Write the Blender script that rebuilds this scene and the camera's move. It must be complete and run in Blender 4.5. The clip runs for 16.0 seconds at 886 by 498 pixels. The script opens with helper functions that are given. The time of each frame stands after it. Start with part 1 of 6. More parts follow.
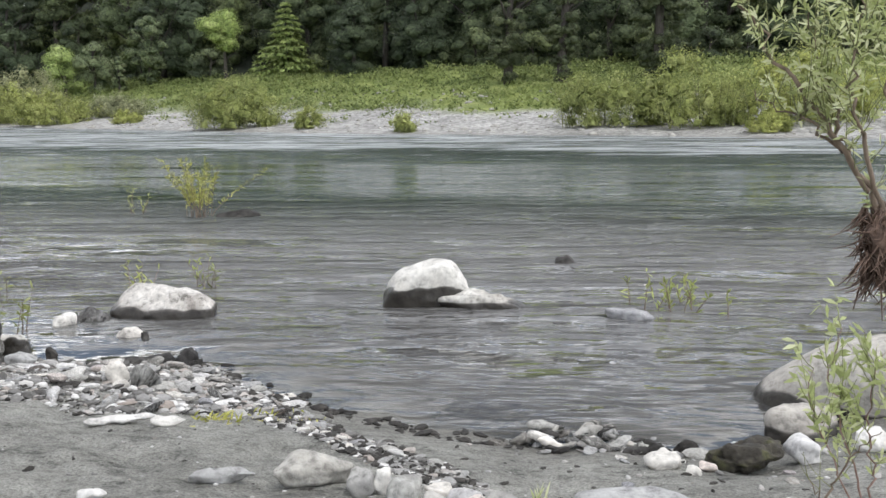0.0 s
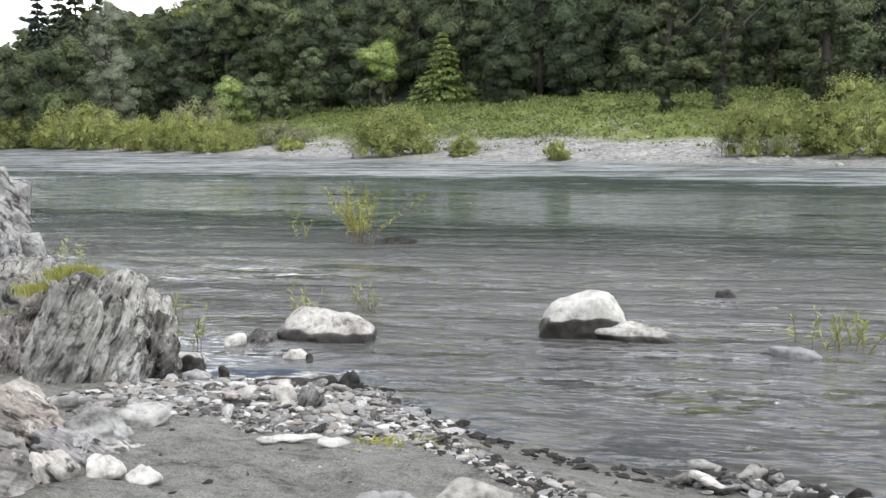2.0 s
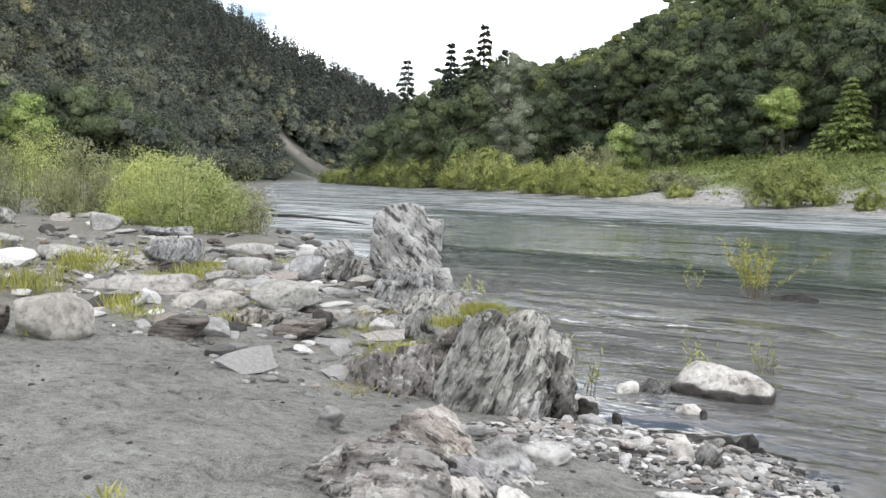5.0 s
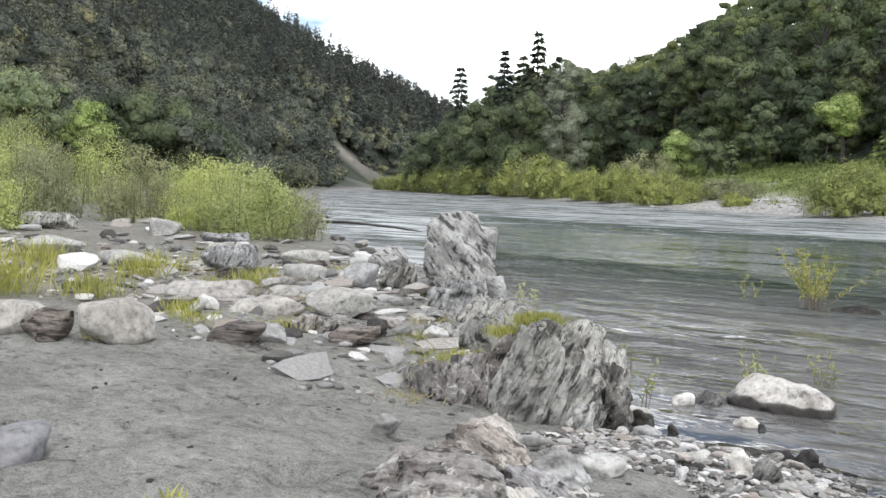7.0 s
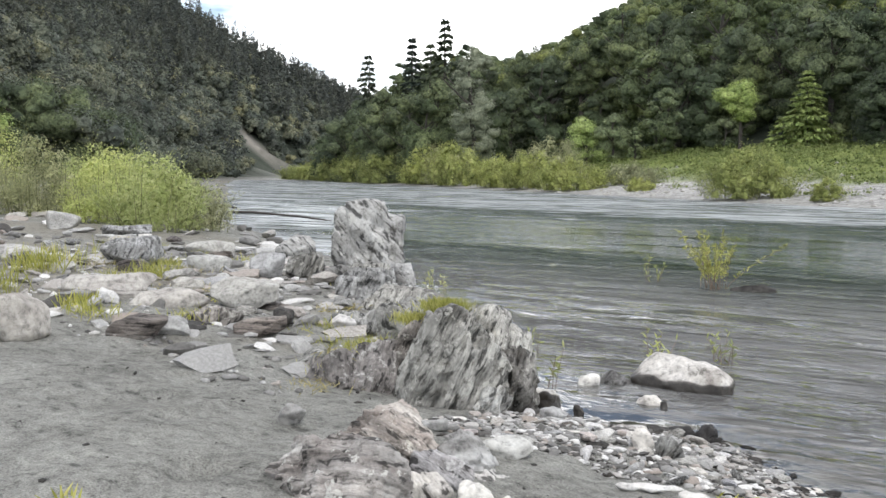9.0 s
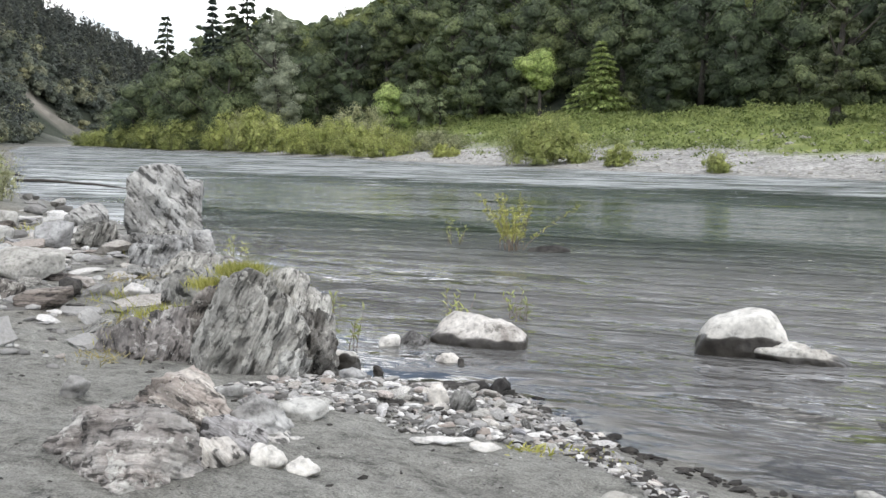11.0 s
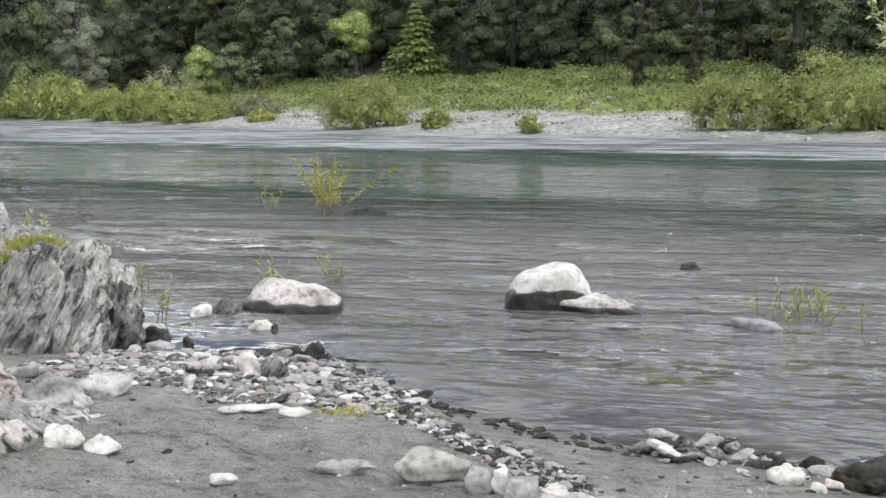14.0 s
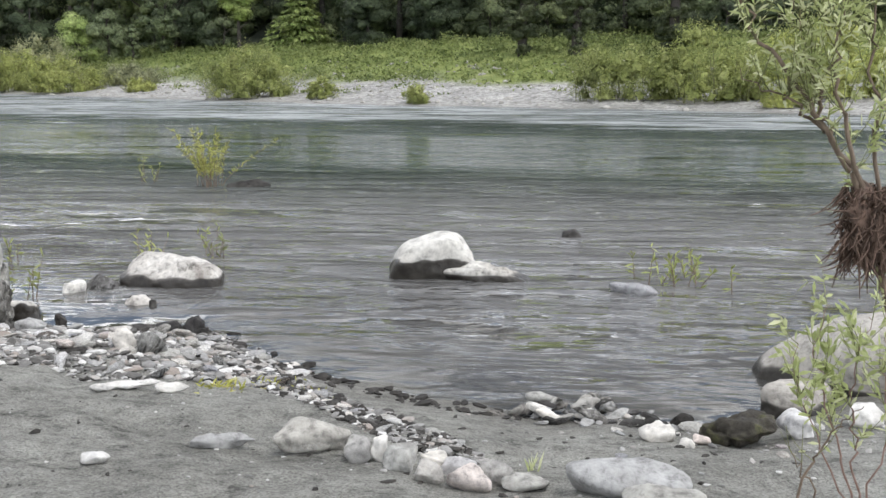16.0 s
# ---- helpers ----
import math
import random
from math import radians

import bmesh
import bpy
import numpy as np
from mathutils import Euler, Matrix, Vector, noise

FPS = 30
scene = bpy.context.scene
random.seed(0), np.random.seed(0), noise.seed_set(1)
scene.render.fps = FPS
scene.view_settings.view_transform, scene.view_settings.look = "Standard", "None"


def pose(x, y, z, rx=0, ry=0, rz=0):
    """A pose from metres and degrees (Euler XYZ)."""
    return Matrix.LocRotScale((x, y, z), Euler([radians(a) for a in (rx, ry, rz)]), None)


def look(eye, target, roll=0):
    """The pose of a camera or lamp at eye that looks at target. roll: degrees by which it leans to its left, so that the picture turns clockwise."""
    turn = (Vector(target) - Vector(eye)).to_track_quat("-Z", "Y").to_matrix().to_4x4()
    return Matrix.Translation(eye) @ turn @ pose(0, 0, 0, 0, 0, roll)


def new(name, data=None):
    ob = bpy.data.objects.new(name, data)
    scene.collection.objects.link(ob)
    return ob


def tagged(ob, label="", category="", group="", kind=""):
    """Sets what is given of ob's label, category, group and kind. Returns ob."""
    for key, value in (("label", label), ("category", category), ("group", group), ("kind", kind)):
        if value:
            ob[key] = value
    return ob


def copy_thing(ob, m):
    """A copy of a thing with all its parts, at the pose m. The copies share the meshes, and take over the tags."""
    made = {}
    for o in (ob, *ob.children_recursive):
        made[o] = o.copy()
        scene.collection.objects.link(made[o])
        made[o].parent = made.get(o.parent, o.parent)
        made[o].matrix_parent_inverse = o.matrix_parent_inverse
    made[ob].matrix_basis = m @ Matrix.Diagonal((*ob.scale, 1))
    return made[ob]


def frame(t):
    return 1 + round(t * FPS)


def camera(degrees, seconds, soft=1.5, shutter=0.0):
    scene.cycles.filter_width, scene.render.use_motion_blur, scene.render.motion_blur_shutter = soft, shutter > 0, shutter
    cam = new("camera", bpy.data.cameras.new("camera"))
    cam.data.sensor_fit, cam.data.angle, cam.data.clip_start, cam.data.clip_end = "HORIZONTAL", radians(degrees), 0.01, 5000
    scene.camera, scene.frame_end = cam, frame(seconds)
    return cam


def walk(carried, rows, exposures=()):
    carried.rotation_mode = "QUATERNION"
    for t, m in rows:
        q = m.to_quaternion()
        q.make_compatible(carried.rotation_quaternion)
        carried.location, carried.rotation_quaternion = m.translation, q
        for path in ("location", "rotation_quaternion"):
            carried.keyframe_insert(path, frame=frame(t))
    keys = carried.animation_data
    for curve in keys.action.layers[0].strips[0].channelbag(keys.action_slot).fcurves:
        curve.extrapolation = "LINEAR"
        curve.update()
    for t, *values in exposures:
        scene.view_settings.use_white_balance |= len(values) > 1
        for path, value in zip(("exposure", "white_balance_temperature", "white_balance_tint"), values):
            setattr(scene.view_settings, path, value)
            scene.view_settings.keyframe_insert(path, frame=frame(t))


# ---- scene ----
cam = camera(48.8, 16.0)
PATH = [
    (0, (0.353, 0.658, 1.845), (0.191, 2.63, 1.551), -0.5),
    (0.5, (0.345, 0.64, 1.854), (0.124, 2.607, 1.573), -0.5),
    (1, (0.333, 0.614, 1.863), (0.058, 2.577, 1.592), -0.4),
    (1.5, (0.316, 0.623, 1.859), (-0.033, 2.576, 1.604), -0.3),
    (2, (0.302, 0.591, 1.879), (-0.164, 2.521, 1.643), -0.5),
    (2.5, (0.267, 0.605, 1.871), (-0.328, 2.498, 1.618), -0.4),
    (3, (0.249, 0.582, 1.885), (-0.495, 2.423, 1.648), -0.7),
    (3.5, (0.233, 0.576, 1.894), (-0.626, 2.37, 1.683), -0.0),
    (4, (0.201, 0.554, 1.9), (-0.78, 2.287, 1.713), 0.5),
    (4.5, (0.188, 0.532, 1.905), (-0.892, 2.208, 1.748), 0.9),
    (5, (0.175, 0.494, 1.914), (-0.992, 2.111, 1.767), 1.0),
    (5.2, (0.171, 0.489, 1.917), (-1.025, 2.085, 1.776), 1.0),
    (7.3, (0.17, 0.459, 1.932), (-1.083, 2.012, 1.797), 1.2),
    (7.5, (0.172, 0.464, 1.929), (-1.077, 2.019, 1.795), 1.1),
    (8, (0.165, 0.477, 1.923), (-1.075, 2.041, 1.793), 0.9),
    (8.5, (0.178, 0.493, 1.923), (-1.002, 2.101, 1.775), 0.8),
    (9, (0.189, 0.513, 1.914), (-0.916, 2.173, 1.758), 0.5),
    (9.5, (0.209, 0.527, 1.912), (-0.811, 2.239, 1.749), 0.4),
    (10, (0.24, 0.541, 1.91), (-0.693, 2.3, 1.726), 0.1),
    (10.2, (0.242, 0.546, 1.902), (-0.644, 2.328, 1.704), 0.5),
    (12.3, (0.324, 0.581, 1.869), (-0.285, 2.472, 1.638), 0.1),
    (12.5, (0.327, 0.577, 1.882), (-0.245, 2.478, 1.643), 0.6),
    (13, (0.336, 0.58, 1.88), (-0.189, 2.494, 1.63), 0.3),
    (13.5, (0.351, 0.578, 1.88), (-0.134, 2.5, 1.615), 0.0),
    (14, (0.363, 0.595, 1.87), (-0.048, 2.531, 1.578), -0.1),
    (14.5, (0.379, 0.598, 1.873), (0.015, 2.542, 1.576), -0.2),
    (15, (0.393, 0.597, 1.869), (0.085, 2.549, 1.567), -0.2),
    (15.5, (0.406, 0.594, 1.867), (0.152, 2.553, 1.552), -0.1),
    (16, (0.414, 0.61, 1.856), (0.228, 2.57, 1.506), 0.1),
]
walk(cam, [(t, look(eye, target, roll)) for t, eye, target, roll in PATH], exposures=((0.0, 0.46), (16.0, 0.46)))

# ---------------------------------------------------------------- light
SUN_EL, SUN_AZ = 62.0, 130.0          # degrees; azimuth clockwise from +y
world = bpy.data.worlds.new("sky")
scene.world = world
world.use_nodes = True
wn, wl = world.node_tree.nodes, world.node_tree.links
wn.clear()
w_out = wn.new("ShaderNodeOutputWorld")
w_bg = wn.new("ShaderNodeBackground")
w_sky = wn.new("ShaderNodeTexSky")
w_sky.sky_type, w_sky.sun_disc = "NISHITA", False
w_sky.sun_elevation, w_sky.sun_rotation = radians(SUN_EL), radians(SUN_AZ)
w_gain = wn.new("ShaderNodeMixRGB")
w_gain.blend_type, w_gain.inputs[0].default_value = "MULTIPLY", 1.0
w_gain.inputs[2].default_value = (0.062, 0.066, 0.070, 1)
w_tc = wn.new("ShaderNodeTexCoord")
w_map = wn.new("ShaderNodeMapping")
w_map.inputs["Scale"].default_value = (1.0, 1.0, 3.2)
w_map.inputs["Location"].default_value = (0.9, 0.62, 0.32)
w_noise = wn.new("ShaderNodeTexNoise")
w_noise.inputs["Scale"].default_value = 2.3
w_noise.inputs["Detail"].default_value = 6.0
w_noise.inputs["Roughness"].default_value = 0.52
w_ramp = wn.new("ShaderNodeValToRGB")
w_ramp.color_ramp.elements[0].position, w_ramp.color_ramp.elements[1].position = 0.395, 0.525
w_cloud = wn.new("ShaderNodeValToRGB")
w_cloud.color_ramp.elements[0].position, w_cloud.color_ramp.elements[1].position = 0.45, 0.75
w_cloud.color_ramp.elements[0].color, w_cloud.color_ramp.elements[1].color = (0.875, 0.875, 0.885, 1), (0.725, 0.73, 0.74, 1)
w_mix = wn.new("ShaderNodeMixRGB")
wl.new(w_tc.outputs["Generated"], w_map.inputs["Vector"])
wl.new(w_map.outputs[0], w_noise.inputs["Vector"])
wl.new(w_noise.outputs[0], w_ramp.inputs[0])
wl.new(w_noise.outputs[0], w_cloud.inputs[0])
wl.new(w_sky.outputs[0], w_gain.inputs[1])
wl.new(w_ramp.outputs[0], w_mix.inputs[0])
wl.new(w_gain.outputs[0], w_mix.inputs[1])
# clouds are brighter low over the hills than overhead
w_sep = wn.new("ShaderNodeSeparateXYZ")
w_low = wn.new("ShaderNodeValToRGB")
w_low.color_ramp.elements[0].position, w_low.color_ramp.elements[1].position = 0.2, 0.85
w_low.color_ramp.elements[0].color, w_low.color_ramp.elements[1].color = (1.9, 1.9, 1.9, 1), (0.6, 0.6, 0.6, 1)
w_tall = wn.new("ShaderNodeMixRGB")
w_tall.blend_type, w_tall.inputs[0].default_value = "MULTIPLY", 1.0
wl.new(w_tc.outputs["Generated"], w_sep.inputs[0])
wl.new(w_sep.outputs["Z"], w_low.inputs[0])
wl.new(w_cloud.outputs[0], w_tall.inputs[1])
wl.new(w_low.outputs[0], w_tall.inputs[2])
wl.new(w_tall.outputs[0], w_mix.inputs[2])
wl.new(w_mix.outputs[0], w_bg.inputs["Color"])
w_bg.inputs["Strength"].default_value = 1.66
wl.new(w_bg.outputs[0], w_out.inputs[0])

sun = new("sun", bpy.data.lights.new("sun", "SUN"))
sun.data.energy, sun.data.angle, sun.data.color = 1.05, radians(11), (1.0, 0.965, 0.92)
_a, _e = radians(SUN_AZ), radians(SUN_EL)
SUN_DIR = Vector((math.sin(_a) * math.cos(_e), math.cos(_a) * math.cos(_e), math.sin(_e)))
sun.matrix_world = look(SUN_DIR * 300, (0, 0, 0))

# ---------------------------------------------------------------- numbers: noise, outlines, heights
RNG = np.random.default_rng(7)


def hash3(ix, iy, iz):
    h = (ix * 374761393 + iy * 668265263 + iz * 1440662683) & 0xFFFFFFFF
    h = ((h ^ (h >> 13)) * 1274126177) & 0xFFFFFFFF
    h = ((h ^ (h >> 16)) * 2246822519) & 0xFFFFFFFF
    return ((h ^ (h >> 15)) & 0xFFFFFF) / float(0x7FFFFF) - 1.0


def vnoise(p):
    """Smooth value noise in -1..1 at the points p (n, 3)."""
    p = np.asarray(p, float) + 1000.37
    i = np.floor(p).astype(np.int64)
    f = p - i
    f = f * f * f * (f * (f * 6 - 15) + 10)
    out = 0
    for dx in (0, 1):
        wx = f[:, 0] if dx else 1 - f[:, 0]
        for dy in (0, 1):
            wy = f[:, 1] if dy else 1 - f[:, 1]
            for dz in (0, 1):
                wz = f[:, 2] if dz else 1 - f[:, 2]
                out = out + wx * wy * wz * hash3(i[:, 0] + dx, i[:, 1] + dy, i[:, 2] + dz)
    return out


def fbm(p, octaves=4, gain=0.5):
    p = np.asarray(p, float)
    out, amp, tot = 0, 1.0, 0
    for k in range(octaves):
        out = out + amp * vnoise(p * 2.03 ** k + 17.3 * k)
        tot += amp
        amp *= gain
    return out / tot


def flat3(x, y, s=1.0, z=0.0):
    return np.stack([np.ravel(x) * s, np.ravel(y) * s, np.full(np.size(x), z)], 1)


def signed(x, y, line):
    """Distance to an open outline; positive on its left side."""
    x, y = np.ravel(np.asarray(x, float)), np.ravel(np.asarray(y, float))
    best, sign = np.full(x.shape, 1e9), np.ones(x.shape)
    for (ax, ay), (bx, by) in zip(line[:-1], line[1:]):
        dx, dy = bx - ax, by - ay
        t = np.clip(((x - ax) * dx + (y - ay) * dy) / (dx * dx + dy * dy), 0, 1)
        ex, ey = x - ax - t * dx, y - ay - t * dy
        d = np.hypot(ex, ey)
        cr = dx * (y - ay) - dy * (x - ax)
        near = d < best - 1e-9
        best = np.where(near, d, best)
        sign = np.where(near, np.where(cr >= 0, 1.0, -1.0), sign)
    return best * sign


# outlines of the water: the near bank (land on the left of its course) and the far bank (land on the right)
NEAR_SHORE = [(60, 8), (14, 9), (6, 7.8), (2.9, 6.9), (1.75, 6.0), (1.3, 5.75), (0.5, 5.7), (-0.2, 5.95), (-0.9, 6.4), (-1.35, 6.75),
              (-1.9, 7.35), (-2.7, 7.35), (-3.4, 7.3), (-4.0, 8.1), (-5.2, 9.7), (-6.6, 11.2), (-8.6, 13.2), (-11.5, 15.4), (-17, 19.5),
              (-26.5, 26), (-38, 36.5), (-58, 56.5), (-130, 125), (-275, 280), (-310, 400), (-200, 560), (100, 800)]
FAR_SHORE = [(120, 10), (40, 40), (15, 51), (5.9, 56.8), (-0.5, 59.6), (-7.5, 61.4), (-12.8, 64.5), (-24.7, 72.3), (-42.4, 87), (-100, 128),
             (-158, 169), (-212, 232), (-215, 330), (0, 600), (200, 800)]
HILL_FOOT = [(-80, -400), (-95, 20), (-125, 75), (-190, 165), (-275, 283), (-318, 405), (-215, 575), (0, 800)]


def near_land(s, x, y):
    land = 0.60 * (1 - np.exp(-np.maximum(s, 0) / 2.3)) + 0.012 * np.clip(s - 5, 0, 60)
    bed = np.maximum(-0.14 * np.maximum(-s, 0), -1.6)
    return np.where(s > 0, land, bed)


def wood_edge(x):
    """How far behind the far water's edge the woods begin."""
    return np.interp(x, [-165, -110, -70, -35], [14, 20, 30, 33])


# height of the wooded skyline in degrees over the bank, by direction (degrees from +y towards -x)
SPUR_LINE = ((-40, 8), (-5, 8.2), (5, 9.6), (12, 11.4), (16, 12.6), (20, 12.3), (23.2, 10.6), (24.6, 9.2), (25.8, 8.6), (27.4, 8.0), (28.7, 7.3), (30.1, 6.9), (32.0, 7.6), (33.6, 7.7),
             (35.5, 6.9), (36.8, 5.8), (38.0, 5.0), (38.7, 4.1), (39.6, 3.2), (41.0, 1.6), (43.0, 0.9), (60, 0.6))
HILL_LINE = ((20, 3.6), (37.0, 4.4), (38.6, 4.8), (39.8, 5.3), (41.0, 6.0), (42.4, 6.85), (44.0, 8.1), (45.9, 9.3), (47.4, 10.4), (52, 13.4), (60, 16.5), (75, 20), (110, 22))


def skyline(x, y, line):
    """How high the tree tops of a crest may reach at a place."""
    az = np.degrees(np.arctan2(-np.asarray(x, float), np.asarray(y, float)))
    el = np.interp(az, [p[0] for p in line], [p[1] for p in line])
    return 1.88 + np.hypot(x, y) * np.tan(np.radians(el))


def far_profile(s, x, y):
    bank = np.interp(x, [-170, -110, -70, -50], [0.35, 0.5, 0.85, 1.0])
    base = np.interp(s, [-30, -8, 0, 3, 12, 16, 26, 32, 60], [-1.6, -0.5, 0, 0.3, 1.2, 1.65, 4.5, 5.1, 6.2]) * np.where(s > 0, bank, 1)
    up = np.maximum(s - wood_edge(x) - 4, 0)
    top = np.maximum(skyline(x, y, SPUR_LINE) - 12.5 - base, 0.6)
    return base + top * (1 - np.exp(-up * 1.3 / top))


def height(x, y, fine=True):
    x, y = np.ravel(np.asarray(x, float)), np.ravel(np.asarray(y, float))
    a = signed(x, y, NEAR_SHORE)
    b = -signed(x, y, FAR_SHORE)
    c = signed(x, y, HILL_FOOT)
    za = near_land(a, x, y)
    zb = far_profile(b, x, y)
    slope = np.interp(y, [0, 150, 280, 330, 420, 600], [0.80, 0.95, 1.15, 1.15, 0.95, 0.55])
    zc = np.maximum(c, 0) * slope * 0.72
    roof = np.maximum(skyline(x, y, HILL_LINE) - 15.0 - 0.5 * np.maximum(c - 220, 0), 1.0)
    zc = roof * (1 - np.exp(-1.7 * zc / roof))
    z = np.maximum(za, zb) + zc
    far = np.clip((np.hypot(x, y) - 60) / 60, 0, 1)
    z = z + far * (a + np.maximum(b, 0) > 30) * 3.0 * vnoise(flat3(x, y, 0.02)) * np.clip(np.maximum(b - 60, c) / 40, 0, 1)
    if fine:
        near = np.clip((30 - np.hypot(x, y)) / 15, 0, 1)
        dry = np.clip(a / 1.2, 0, 1)
        z = z + near * (0.045 * fbm(flat3(x, y, 0.9, 3.1), 3) * np.clip(a + 1, 0.2, 1)
                        + dry * (0.05 * fbm(flat3(x, y, 3.4, 5.2), 4) - 0.040 * np.maximum(vnoise(flat3(x, y, 3.1, 9.4)) - 0.42, 0) * 2))
        bar = np.clip((b + 2) / 4, 0, 1) * np.clip((48 - b) / 10, 0, 1)
        z = z + bar * 0.22 * fbm(flat3(x, y, 0.35, 2.0), 3)
    return z


# ---------------------------------------------------------------- meshes and objects
def mesh_np(name, V, F, mats=(), smooth=True, ids=None):
    """A mesh from arrays of corners and of faces with equal numbers of corners."""
    me = bpy.data.meshes.new(name)
    V, F = np.asarray(V, np.float32), np.asarray(F, np.int32)
    n, k = F.shape
    me.vertices.add(len(V))
    me.vertices.foreach_set("co", V.ravel())
    me.loops.add(n * k)
    me.loops.foreach_set("vertex_index", F.ravel())
    me.polygons.add(n)
    me.polygons.foreach_set("loop_start", np.arange(0, n * k, k, dtype=np.int32))
    me.polygons.foreach_set("use_smooth", np.full(n, bool(smooth)))
    for m in mats:
        me.materials.append(m)
    if ids is not None:
        me.polygons.foreach_set("material_index", np.asarray(ids, np.int32))
    me.update(calc_edges=True)
    return me


def part(name, me, parent, label="", m=None):
    ob = new(name, me)
    ob.parent = parent
    if m is not None:
        ob.matrix_basis = m
    return tagged(ob, label)


class Pile:
    """Gathers pieces of triangles or quads into one mesh."""

    def __init__(self):
        self.v, self.f, self.n = [], [], 0

    def add(self, V, F):
        self.v.append(np.asarray(V, float))
        self.f.append(np.asarray(F) + self.n)
        self.n += len(V)

    def mesh(self, name, mats, smooth=True):
        return mesh_np(name, np.concatenate(self.v), np.concatenate(self.f), mats, smooth)


def tube(points, radii, sides=5):
    """A tapered tube of quads along points."""
    P = np.asarray(points, float)
    r = np.broadcast_to(np.asarray(radii, float), (len(P),))
    T = np.gradient(P, axis=0)
    T /= np.linalg.norm(T, axis=1)[:, None] + 1e-9
    A = np.cross(T, [0.31, 0.87, 0.38])
    A /= np.linalg.norm(A, axis=1)[:, None] + 1e-9
    B = np.cross(T, A)
    ang = np.arange(sides) * 2 * np.pi / sides
    V = P[:, None] + r[:, None, None] * (np.cos(ang)[None, :, None] * A[:, None] + np.sin(ang)[None, :, None] * B[:, None])
    i, j = np.meshgrid(np.arange(len(P) - 1), np.arange(sides), indexing="ij")
    q = np.stack([i * sides + j, i * sides + (j + 1) % sides, (i + 1) * sides + (j + 1) % sides, (i + 1) * sides + j], -1).reshape(-1, 4)
    return V.reshape(-1, 3), q


def unit(v):
    return v / (np.linalg.norm(v, axis=-1, keepdims=True) + 1e-9)


def blades(rng, P, D, length, width, bend=0.3, curl=None):
    """Narrow leaves at P growing along D: two quads each, folded a little and bent down."""
    n = len(P)
    D = unit(D)
    S = unit(np.cross(D, unit(rng.normal(size=(n, 3)))))
    L = np.broadcast_to(np.asarray(length, float), (n,))[:, None]
    W = np.broadcast_to(np.asarray(width, float), (n,))[:, None]
    down = np.array([0, 0, -1.0])
    mid = P + D * L * 0.5 + down * L * bend * 0.15
    tip = P + D * L * 0.95 + down * L * bend * 0.5
    V = np.stack([P - S * W * 0.15, P + S * W * 0.15, mid + S * W * 0.5, mid - S * W * 0.5, tip + S * W * 0.08, tip - S * W * 0.08], 1)
    b = np.arange(n)[:, None] * 6
    F = np.concatenate([b + [0, 1, 2, 3], b + [3, 2, 4, 5]], 0)
    return V.reshape(-1, 3), F


def clump_cards(rng, centres, radii, n, size, low=-0.35, jitter=0.7, shell=0.3, core=0.0, level=1, heart=None, lobe=0.6):
    """Leaf clumps: small triangles over the outside of many overlapping masses, which core fills with dense inner foliage. Gives corners, faces and soft normals."""
    centres, radii = np.asarray(centres, float), np.asarray(radii, float)
    heart = np.mean(centres, 0) - np.array([0, 0, np.mean(radii[:, 2])]) if heart is None else np.asarray(heart, float)
    w = radii[:, 0] * radii[:, 2]
    k = rng.choice(len(centres), n, p=w / w.sum())
    d = unit(rng.normal(size=(n, 3)))
    d[:, 2] = np.where(d[:, 2] < low, -d[:, 2], d[:, 2])
    rad = 1.06 - shell * rng.random(n) ** 1.5
    rad = rad * (1 + 0.22 * vnoise(d * 2.3 + k[:, None] * 3.7) + 0.10 * vnoise(d * 6.1 + k[:, None] * 1.7))
    P = centres[k] + d * radii[k] * rad[:, None]
    N = unit(d + np.array([0, 0, 0.25]) + jitter * rng.normal(size=(n, 3)) * 0.5)
    A = unit(np.cross(N, rng.normal(size=(n, 3))))
    B = np.cross(N, A)
    s = (size * (0.6 + 0.8 * rng.random(n)))[:, None]
    V = np.stack([P - A * s - N * s * 0.2, P + (0.6 * A - 0.75 * B) * s - N * s * 0.15, P + (0.6 * A + 0.75 * B) * s], 1).reshape(-1, 3)
    soft = unit(lobe * d + (1.2 - lobe) * unit(P - heart) + 0.4 * N + np.array([0, 0, 0.1]))
    S = np.repeat(soft, 3, 0)
    F = np.arange(n * 3).reshape(n, 3)
    if core:
        E, G = ico(level)
        vs, fs, ss = [V], [F], [S]
        for i in range(len(centres)):
            bump = core * (1 + 0.30 * vnoise(E * 2.3 + i * 3.7) + 0.40 * vnoise(E * 5.1 + i * 1.7))
            Q = centres[i] + E * radii[i] * bump[:, None]
            g = np.cross(Q[G[:, 1]] - Q[G[:, 0]], Q[G[:, 2]] - Q[G[:, 0]])
            own = np.zeros_like(Q)
            for c in range(3):
                np.add.at(own, G[:, c], g)
            vs.append(Q)
            fs.append(G + len(V) + i * len(E))
            ss.append(unit((lobe + 0.1) * unit(own) + (1.1 - lobe) * unit(Q - heart)))
        V, F, S = np.concatenate(vs), np.concatenate(fs), np.concatenate(ss)
    return V, F, S


